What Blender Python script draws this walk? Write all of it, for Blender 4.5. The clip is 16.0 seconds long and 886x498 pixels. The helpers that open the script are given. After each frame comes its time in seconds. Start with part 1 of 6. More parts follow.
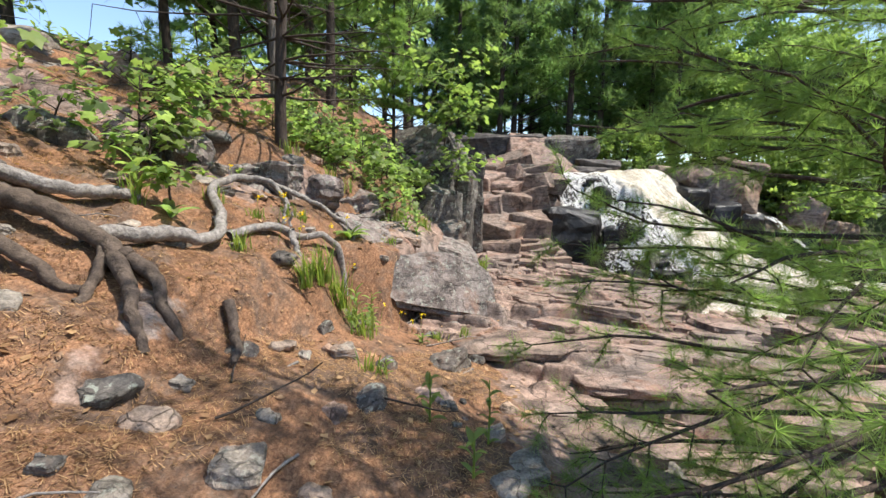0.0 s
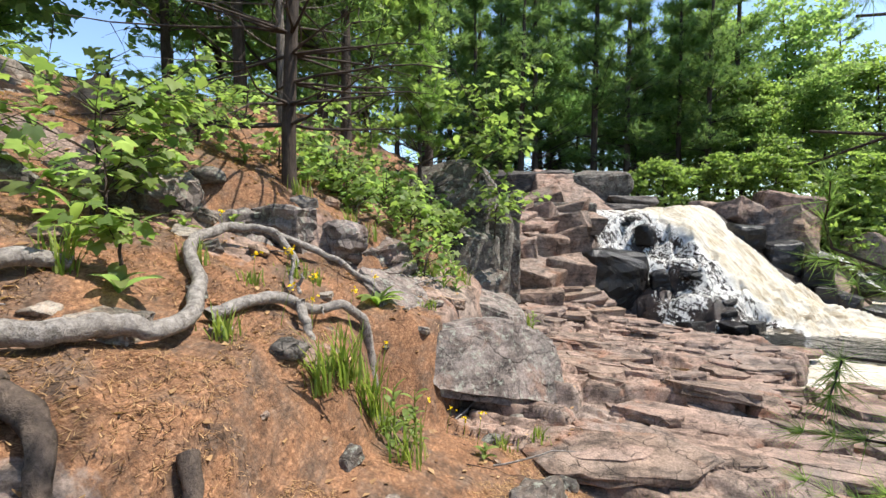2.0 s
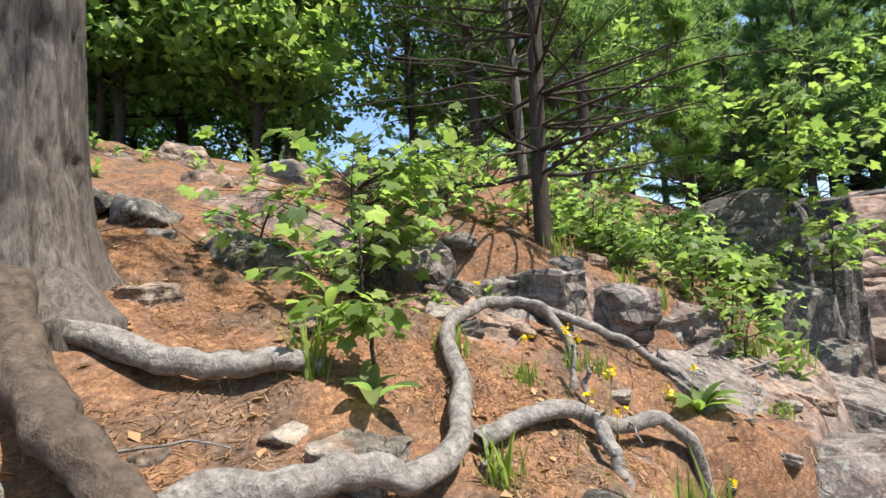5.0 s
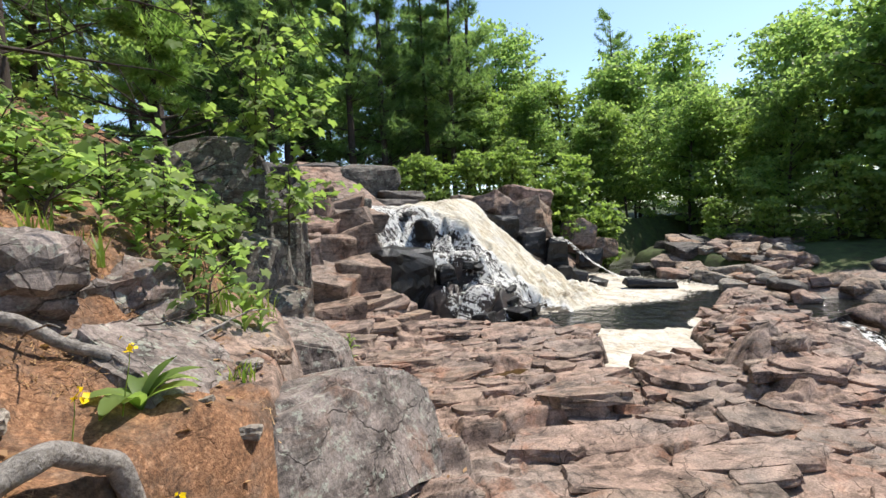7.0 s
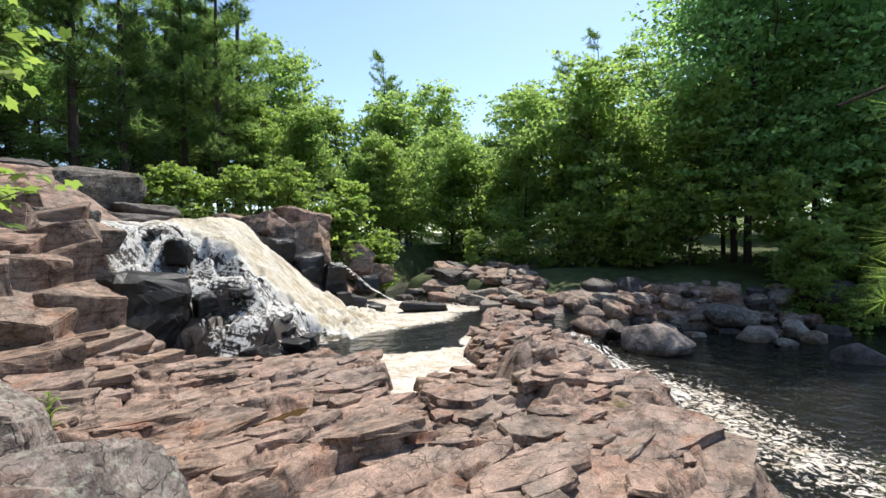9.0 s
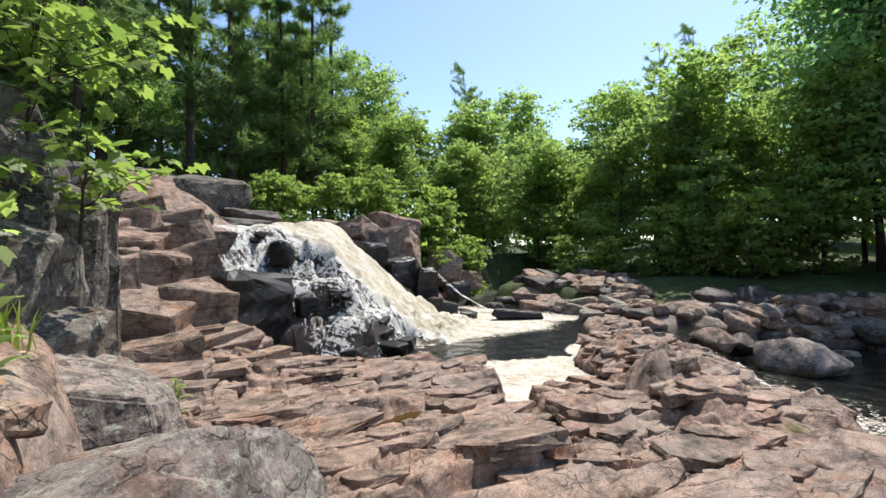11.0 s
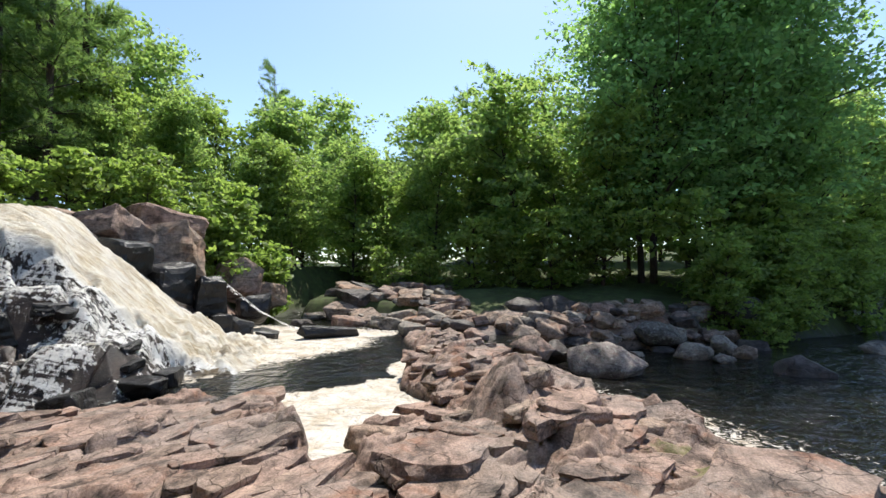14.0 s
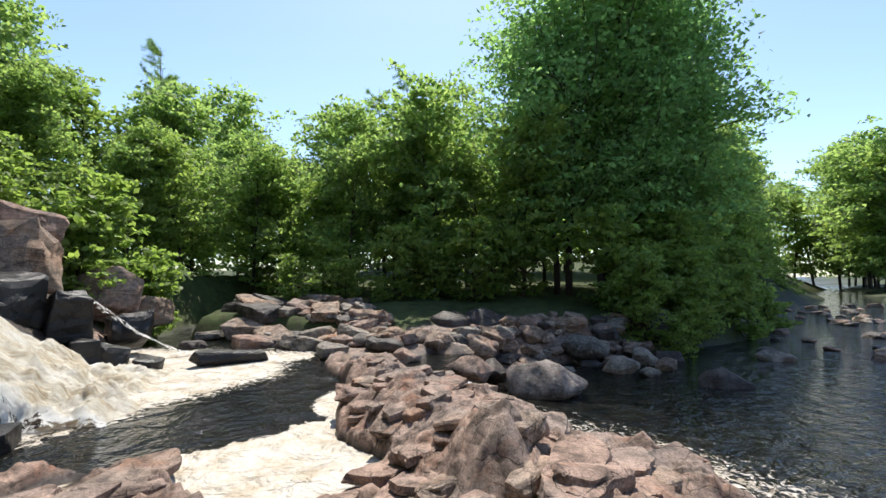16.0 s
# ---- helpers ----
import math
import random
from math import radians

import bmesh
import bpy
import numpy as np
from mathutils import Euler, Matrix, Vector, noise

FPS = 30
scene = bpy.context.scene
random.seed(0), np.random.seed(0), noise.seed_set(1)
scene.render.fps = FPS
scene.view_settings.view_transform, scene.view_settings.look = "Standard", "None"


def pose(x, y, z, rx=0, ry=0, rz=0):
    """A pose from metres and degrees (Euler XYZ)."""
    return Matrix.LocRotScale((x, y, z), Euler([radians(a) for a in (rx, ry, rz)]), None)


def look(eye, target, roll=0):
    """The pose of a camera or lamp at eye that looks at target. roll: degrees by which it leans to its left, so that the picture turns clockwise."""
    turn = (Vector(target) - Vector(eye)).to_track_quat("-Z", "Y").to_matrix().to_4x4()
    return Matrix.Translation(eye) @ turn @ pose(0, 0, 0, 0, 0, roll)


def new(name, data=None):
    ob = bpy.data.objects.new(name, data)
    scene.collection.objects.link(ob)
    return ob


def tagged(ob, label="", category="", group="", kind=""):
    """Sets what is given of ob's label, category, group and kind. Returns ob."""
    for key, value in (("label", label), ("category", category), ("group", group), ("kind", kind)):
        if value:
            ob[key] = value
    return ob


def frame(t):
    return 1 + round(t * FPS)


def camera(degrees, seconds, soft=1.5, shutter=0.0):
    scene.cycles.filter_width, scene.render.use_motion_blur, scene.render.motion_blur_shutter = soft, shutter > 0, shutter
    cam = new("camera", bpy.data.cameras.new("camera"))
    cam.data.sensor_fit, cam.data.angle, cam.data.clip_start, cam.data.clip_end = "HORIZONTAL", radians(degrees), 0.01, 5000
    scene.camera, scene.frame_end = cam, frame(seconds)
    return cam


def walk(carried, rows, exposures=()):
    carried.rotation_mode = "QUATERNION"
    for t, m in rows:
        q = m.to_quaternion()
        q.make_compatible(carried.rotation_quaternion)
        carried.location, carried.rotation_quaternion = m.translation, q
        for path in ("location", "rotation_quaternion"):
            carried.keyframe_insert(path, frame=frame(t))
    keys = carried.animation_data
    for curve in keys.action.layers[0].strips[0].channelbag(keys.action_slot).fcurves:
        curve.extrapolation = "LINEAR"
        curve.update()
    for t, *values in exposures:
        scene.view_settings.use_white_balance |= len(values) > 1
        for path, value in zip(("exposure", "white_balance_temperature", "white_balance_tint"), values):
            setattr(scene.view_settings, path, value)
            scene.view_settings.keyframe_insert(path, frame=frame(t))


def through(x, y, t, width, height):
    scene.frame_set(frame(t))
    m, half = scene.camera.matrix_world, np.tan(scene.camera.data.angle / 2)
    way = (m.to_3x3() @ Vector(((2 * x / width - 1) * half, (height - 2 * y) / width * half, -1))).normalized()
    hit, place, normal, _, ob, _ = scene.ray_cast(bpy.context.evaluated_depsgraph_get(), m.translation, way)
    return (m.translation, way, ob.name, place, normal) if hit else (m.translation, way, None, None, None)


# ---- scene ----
cam = camera(88.2, 16.0)
PATH = [
    (0, (0.127, 0.081, 1.5), (0.123, 2.061, 1.218), 0.7),
    (0.5, (-0.08, 0.432, 1.511), (-0.032, 2.415, 1.259), 1.2),
    (1, (-0.227, 0.797, 1.567), (-0.042, 2.774, 1.33), 1.1),
    (1.5, (-0.26, 1.163, 1.565), (-0.073, 3.143, 1.353), 1.2),
    (2, (-0.345, 1.492, 1.567), (-0.385, 3.488, 1.454), -0.3),
    (2.5, (-0.49, 1.711, 1.645), (-0.974, 3.65, 1.724), -3),
    (3, (-0.551, 1.8, 1.737), (-1.54, 3.526, 1.941), -4.4),
    (3.2, (-0.571, 1.872, 1.757), (-1.701, 3.504, 2.002), -4.7),
    (5.3, (-0.975, 2.617, 1.621), (-1.827, 4.422, 1.752), -3.3),
    (5.5, (-0.963, 2.759, 1.597), (-1.579, 4.66, 1.673), -3.1),
    (6, (-0.864, 3.007, 1.573), (-0.811, 5.006, 1.542), -3.1),
    (6.5, (-0.84, 3.172, 1.552), (-0.226, 5.073, 1.453), -2.9),
    (7, (-0.853, 3.342, 1.557), (0.161, 5.06, 1.413), -2.9),
    (7.5, (-0.809, 3.474, 1.541), (0.454, 5.018, 1.395), -2.5),
    (8, (-0.716, 3.634, 1.511), (0.753, 4.987, 1.397), -2.3),
    (8.5, (-0.643, 3.718, 1.476), (0.974, 4.891, 1.389), -1.8),
    (9, (-0.605, 3.802, 1.44), (1.099, 4.848, 1.387), -1),
    (9.5, (-0.619, 3.957, 1.417), (1.042, 5.07, 1.363), -0.7),
    (9.7, (-0.65, 4.019, 1.399), (0.94, 5.231, 1.345), -0.4),
    (11.8, (-0.345, 4.816, 1.087), (1.164, 6.128, 1.11), -1.2),
    (12, (-0.3, 4.886, 1.071), (1.24, 6.161, 1.113), -1.4),
    (12.5, (-0.006, 5.046, 0.982), (1.618, 6.206, 1.118), -1.6),
    (13, (0.296, 5.254, 0.885), (2.031, 6.232, 1.062), -0.7),
    (13.5, (0.631, 5.341, 0.853), (2.488, 6.077, 0.956), -1.1),
    (14, (0.938, 5.414, 0.869), (2.841, 6.022, 0.955), -0.4),
    (14.5, (1.113, 5.621, 0.86), (3.027, 6.2, 0.891), 0.5),
    (15, (1.316, 5.907, 0.933), (3.248, 6.425, 0.939), -0.1),
    (15.5, (1.533, 6.1, 0.979), (3.477, 6.568, 1.039), -0.8),
    (16, (1.796, 6.238, 0.981), (3.783, 6.433, 1.1), -0.1),
]
walk(cam, [(t, look(eye, target, roll)) for t, eye, target, roll in PATH], exposures=[(0, 1.0), (3, 1.04), (5.5, 1.14), (6.5, 0.82), (9, 0.79), (16, 0.76)])

# ---- world and sun ----
SUN_AZ, SUN_EL = 88.0, 61.0          # degrees clockwise from +y, and above the horizon
world = bpy.data.worlds.new("sky")
scene.world = world
world.use_nodes = True
wn = world.node_tree.nodes
sky = wn.new("ShaderNodeTexSky")
sky.sky_type = "NISHITA"
sky.sun_disc = False
sky.sun_elevation, sky.sun_rotation = radians(SUN_EL), radians(SUN_AZ)
sky.air_density, sky.dust_density, sky.ozone_density = 0.9, 0.5, 2.2
wn["Background"].inputs["Strength"].default_value = 0.15
world.node_tree.links.new(sky.outputs["Color"], wn["Background"].inputs["Color"])
sun = new("sun", bpy.data.lights.new("sun", "SUN"))
sun.data.energy, sun.data.angle, sun.data.color = 4.1, radians(0.53), (1.0, 0.95, 0.86)
az, el = radians(SUN_AZ), radians(SUN_EL)
sun.matrix_world = look((math.sin(az) * math.cos(el) * 60, math.cos(az) * math.cos(el) * 60, math.sin(el) * 60), (0, 0, 0))


# ---- small tools ----
def fade(a, b, v):
    """0 below a, 1 above b, smooth between."""
    v = np.clip((v - a) / (b - a), 0, 1)
    return v * v * (3 - 2 * v)


def lattice(ix, iy, seed):
    n = (ix.astype(np.int64) * 374761393 + iy.astype(np.int64) * 668265263 + seed * 974634777) & 0xFFFFFFFF
    n = ((n ^ (n >> 13)) * 1274126177) & 0xFFFFFFFF
    return ((n ^ (n >> 16)) & 0xFFFFFF) / float(0xFFFFFF)


def noise2(x, y, seed=0):
    """Smooth value noise, -1 to 1."""
    ix, iy = np.floor(x), np.floor(y)
    fx, fy = x - ix, y - iy
    fx, fy = fx * fx * (3 - 2 * fx), fy * fy * (3 - 2 * fy)
    a, b = lattice(ix, iy, seed), lattice(ix + 1, iy, seed)
    c, d = lattice(ix, iy + 1, seed), lattice(ix + 1, iy + 1, seed)
    return 2 * ((a + (b - a) * fx) * (1 - fy) + (c + (d - c) * fx) * fy) - 1


def fbm(x, y, octaves=4, seed=0):
    out, amp = 0, 0.5
    for k in range(octaves):
        out, amp, x, y = out + amp * noise2(x, y, seed + k), amp * 0.5, x * 2.03 + 7.1, y * 2.03 + 3.7
    return out


def plates(x, y, along, across, tilt, seed):
    """Broken rock plates, long along their bedding: for each point the offset of its plate and how near the joint is."""
    u, v = (0.78 * x - 0.62 * y) / along, (0.62 * x + 0.78 * y) / across
    u, v = u + 0.25 * noise2(u * 1.3, v * 1.3, seed + 5), v + 0.3 * noise2(u * 0.9, v * 0.9, seed + 6)
    iu, iv = np.floor(u), np.floor(v)
    best, second, height = np.full(u.shape, 9.0), np.full(u.shape, 9.0), np.zeros(u.shape)
    for di in (-1, 0, 1):
        for dj in (-1, 0, 1):
            cu, cv = iu + di, iv + dj
            du = u - cu - 0.15 - 0.7 * lattice(cu, cv, seed)
            dv = v - cv - 0.15 - 0.7 * lattice(cu, cv, seed + 1)
            d = np.sqrt(du * du + dv * dv)
            h = 2 * lattice(cu, cv, seed + 2) - 1 + tilt * (dv + 0.6 * du * (2 * lattice(cu, cv, seed + 3) - 1))
            near = d < best
            second = np.where(near, best, np.minimum(second, d))
            height = np.where(near, h, height)
            best = np.where(near, d, best)
    return height, second - best


def side(x, y, line):
    """Distance from an open line of points, positive on its right-hand side when walking along it."""
    best, sign, most = np.full(np.shape(x), 1e9), np.ones(np.shape(x)), np.zeros(np.shape(x))
    for (ax, ay), (bx, by) in zip(line, line[1:]):
        dx, dy = bx - ax, by - ay
        long = math.hypot(dx, dy)
        t = np.clip(((x - ax) * dx + (y - ay) * dy) / (long * long), 0, 1)
        d = np.hypot(x - ax - t * dx, y - ay - t * dy)
        c = ((x - ax) * dy - (y - ay) * dx) / long
        take = (d < best - 1e-7) | ((d < best + 1e-7) & (np.abs(c) > most))
        sign = np.where(take, np.where(c > 0, 1.0, -1.0), sign)
        most = np.where(take, np.abs(c), most)
        best = np.minimum(best, d)
    return best * sign


def facets(x, y, size, slope, tilt, seed):
    """Broken blocks: tilted flat tops with steep sides, each block standing against its neighbours."""
    u, v = x / size, y / size
    iu, iv = np.floor(u), np.floor(v)
    z = np.full(np.shape(u), -1.0)
    for di in (-1, 0, 1):
        for dj in (-1, 0, 1):
            cu, cv = iu + di, iv + dj
            a, b = u - cu - 0.1 - 0.8 * lattice(cu, cv, seed), v - cv - 0.1 - 0.8 * lattice(cu, cv, seed + 1)
            th = -0.31 + 1.0 * (lattice(cu, cv, seed + 2) - 0.5)
            p, q = np.cos(th) * a + np.sin(th) * b, -np.sin(th) * a + np.cos(th) * b
            h = 0.8 * (lattice(cu, cv, seed + 3) - 0.5)
            top = h + tilt * (p * 2 * (lattice(cu, cv, seed + 4) - 0.5) + q * (0.3 - 1.3 * lattice(cu, cv, seed + 5)))
            wall = h + slope * (0.55 + 0.3 * lattice(cu, cv, seed + 6) - np.maximum(np.abs(p) * (0.7 + 0.4 * lattice(cu, cv, seed + 7)), np.abs(q)))
            z = np.maximum(z, np.minimum(top, wall))
    return z * size


def blob(x, y, cx, cy, rx, ry, turn=0.0):
    """A soft mound: 1 in its middle, 0 outside."""
    c, s = math.cos(radians(turn)), math.sin(radians(turn))
    u, v = ((x - cx) * c + (y - cy) * s) / rx, (-(x - cx) * s + (y - cy) * c) / ry
    return np.clip(1 - u * u - v * v, 0, 1) ** 1.5


def mesh_of(name, verts, faces, mat=None, smooth=False):
    me = bpy.data.meshes.new(name)
    me.from_pydata([tuple(v) for v in verts], [], [tuple(f) for f in faces])
    if mat:
        me.materials.append(mat)
    if smooth:
        me.shade_smooth()
    me.update()
    return me


def quick_mesh(name, verts, corners, mats, index=None, smooth=False):
    """A mesh from arrays: verts n x 3, corners n x 3 or n x 4."""
    me = bpy.data.meshes.new(name)
    verts, corners = np.asarray(verts, np.float32), np.asarray(corners, np.int32)
    k = corners.shape[1]
    me.vertices.add(len(verts))
    me.vertices.foreach_set("co", verts.ravel())
    me.loops.add(corners.size)
    me.loops.foreach_set("vertex_index", corners.ravel())
    me.polygons.add(len(corners))
    me.polygons.foreach_set("loop_start", np.arange(0, corners.size, k, dtype=np.int32))
    for m in mats:
        me.materials.append(m)
    if index is not None:
        me.polygons.foreach_set("material_index", np.asarray(index, np.int32))
    me.update(calc_edges=True)
    if smooth:
        me.shade_smooth()
    return me


def part(name, me, parent, label=""):
    ob = new(name, me)
    ob.parent = parent
    if name in ("stem", "leaves", "crown", "limb", "needles", "petals"):
        ob["kind"] = "stuff"
    return tagged(ob, label) if label else ob


# ---- materials ----
def material(name):
    m = bpy.data.materials.new(name)
    m.use_nodes = True
    return m, m.node_tree.nodes, m.node_tree.links, m.node_tree.nodes["Principled BSDF"]


def coords(n, l, scale=(1, 1, 1), kind="Object"):
    tc, mp = n.new("ShaderNodeTexCoord"), n.new("ShaderNodeMapping")
    mp.inputs["Scale"].default_value = scale
    l.new(tc.outputs[kind], mp.inputs["Vector"])
    return mp.outputs["Vector"]


def world_coords(n):
    return n.new("ShaderNodeNewGeometry").outputs["Position"]


def noise_node(n, l, vec, scale, detail=5.0, rough=0.6, distort=0.0):
    t = n.new("ShaderNodeTexNoise")
    t.inputs["Scale"].default_value, t.inputs["Detail"].default_value = scale, detail
    t.inputs["Roughness"].default_value, t.inputs["Distortion"].default_value = rough, distort
    l.new(vec, t.inputs["Vector"])
    return t.outputs["Fac"]


def ramp(n, l, fac, *stops):
    r = n.new("ShaderNodeValToRGB")
    e = r.color_ramp.elements
    while len(e) < len(stops):
        e.new(0.5)
    for k, (p, c) in enumerate(stops):
        e[k].position = p
        e[k].color = (*c, 1) if isinstance(c, tuple) else (c, c, c, 1)
    l.new(fac, r.inputs["Fac"])
    return r.outputs["Color"]


def mix(n, l, fac, a, b, how="MIX"):
    m = n.new("ShaderNodeMix")
    m.data_type, m.blend_type = "RGBA", how
    for sock, v in ((m.inputs["Factor"], fac), (m.inputs["A"], a), (m.inputs["B"], b)):
        if isinstance(v, (int, float)):
            sock.default_value = v if sock.type == "VALUE" else (v, v, v, 1)
        elif isinstance(v, tuple):
            sock.default_value = (*v, 1)
        else:
            l.new(v, sock)
    return m.outputs["Result"]


def relief(n, l, bsdf, *heights):
    """Bump from (height, distance, strength) layers."""
    last = None
    for h, dist, strength in heights:
        b = n.new("ShaderNodeBump")
        b.inputs["Distance"].default_value, b.inputs["Strength"].default_value = dist, strength
        l.new(h, b.inputs["Height"])
        if last:
            l.new(last, b.inputs["Normal"])
        last = b.outputs["Normal"]
    l.new(last, bsdf.inputs["Normal"])


def rock_colour(n, l, pos, tone):
    """Gneiss: pinkish brown in bands along its beds, dark weathered skin, iron stains, cracks and grain."""
    mp = n.new("ShaderNodeMapping")
    mp.inputs["Rotation"].default_value = (radians(14), radians(6), radians(18))
    mp.inputs["Scale"].default_value = (0.8, 2.6, 7.0)
    l.new(pos, mp.inputs["Vector"])
    band = noise_node(n, l, mp.outputs["Vector"], 2.4, 7, 0.68, 0.6)
    wide, mid, fine = noise_node(n, l, pos, 0.9, 5), noise_node(n, l, pos, 5.0, 7, 0.68), noise_node(n, l, pos, 60.0, 4, 0.75)
    a = ramp(n, l, mid, (0.32, tuple(0.45 * c for c in tone)), (0.5, tone), (0.68, tuple(min(0.6, 1.4 * c) for c in tone)))
    grey = 0.30 * sum(tone)
    b = mix(n, l, ramp(n, l, wide, (0.44, 0.0), (0.62, 0.45)), a, (1.10 * grey, grey, 0.90 * grey))
    b = mix(n, l, 1.0, b, ramp(n, l, band, (0.34, 0.45), (0.47, 1.0), (0.66, 1.28)), "MULTIPLY")
    rust = ramp(n, l, noise_node(n, l, pos, 1.9, 6, 0.68, 0.6), (0.54, 0.0), (0.68, 0.6))
    c = mix(n, l, rust, b, (1.0 * tone[0], 0.62 * tone[1], 0.42 * tone[2]))
    skin = ramp(n, l, noise_node(n, l, pos, 2.7, 8, 0.74, 0.3), (0.50, 1.0), (0.62, 0.42))
    c = mix(n, l, 1.0, c, skin, "MULTIPLY")
    crack = None
    for size, width in ((1.3, 0.012), (4.5, 0.03)):
        wob, vor = n.new("ShaderNodeVectorMath"), n.new("ShaderNodeTexVoronoi")
        nz = n.new("ShaderNodeTexNoise")
        nz.inputs["Scale"].default_value, nz.inputs["Detail"].default_value = size * 1.5, 5.0
        l.new(pos, nz.inputs["Vector"])
        wob.operation = "MULTIPLY_ADD"
        wob.inputs[1].default_value = (0.9 / size, 0.9 / size, 0.5 / size)
        l.new(nz.outputs["Color"], wob.inputs[0])
        l.new(pos, wob.inputs[2])
        vor.feature, vor.inputs["Scale"].default_value = "DISTANCE_TO_EDGE", size
        l.new(wob.outputs["Vector"], vor.inputs["Vector"])
        line = ramp(n, l, vor.outputs["Distance"], (0.0, 0.35), (width, 1.0))
        gate = ramp(n, l, noise_node(n, l, pos, size, 3), (0.44, 0.0), (0.56, 1.0))
        line = mix(n, l, gate, 1.0, line)
        crack = line if crack is None else mix(n, l, 1.0, crack, line, "MULTIPLY")
    c = mix(n, l, 1.0, c, crack, "MULTIPLY")
    speck = ramp(n, l, fine, (0.28, 0.5), (0.5, 1.0), (0.70, 1.45))
    return mix(n, l, 1.0, c, speck, "MULTIPLY"), mix(n, l, 0.5, mix(n, l, 0.5, noise_node(n, l, pos, 13.0, 7, 0.72), band), crack), fine


def make_rock(name, tone, rough=0.85, lichen=0.0, spec=0.3):
    m, n, l, b = material(name)
    pos = world_coords(n)
    col, mid, fine = rock_colour(n, l, pos, tone)
    if lichen:
        spots = ramp(n, l, noise_node(n, l, pos, 13.0, 7, 0.75), (0.55, 0.0), (0.60, lichen))
        col = mix(n, l, spots, col, (0.36, 0.38, 0.31))
    l.new(col, b.inputs["Base Color"])
    b.inputs["Roughness"].default_value = rough
    b.inputs["Specular IOR Level"].default_value = spec
    relief(n, l, b, (mid, 0.022, 0.9), (fine, 0.007, 0.9))
    return m


ROCK = make_rock("gneiss", (0.275, 0.188, 0.146))
BROWN_ROCK = make_rock("brown_rock", (0.235, 0.165, 0.125))
GREY_ROCK = make_rock("grey_rock", (0.13, 0.112, 0.096), lichen=0.6)
TAN_ROCK = make_rock("tan_rock", (0.30, 0.21, 0.15))
WET_ROCK = make_rock("wet_rock", (0.016, 0.014, 0.013), rough=0.38, spec=0.4)
# Dark stones; the colour also stands in for shade on the knob and bank boulder.
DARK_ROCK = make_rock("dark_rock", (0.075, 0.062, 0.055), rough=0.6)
LICHEN_ROCK = make_rock("lichen_rock", (0.205, 0.165, 0.145), lichen=0.55)
STONE = make_rock("field_stone", (0.25, 0.212, 0.172), lichen=0.3)


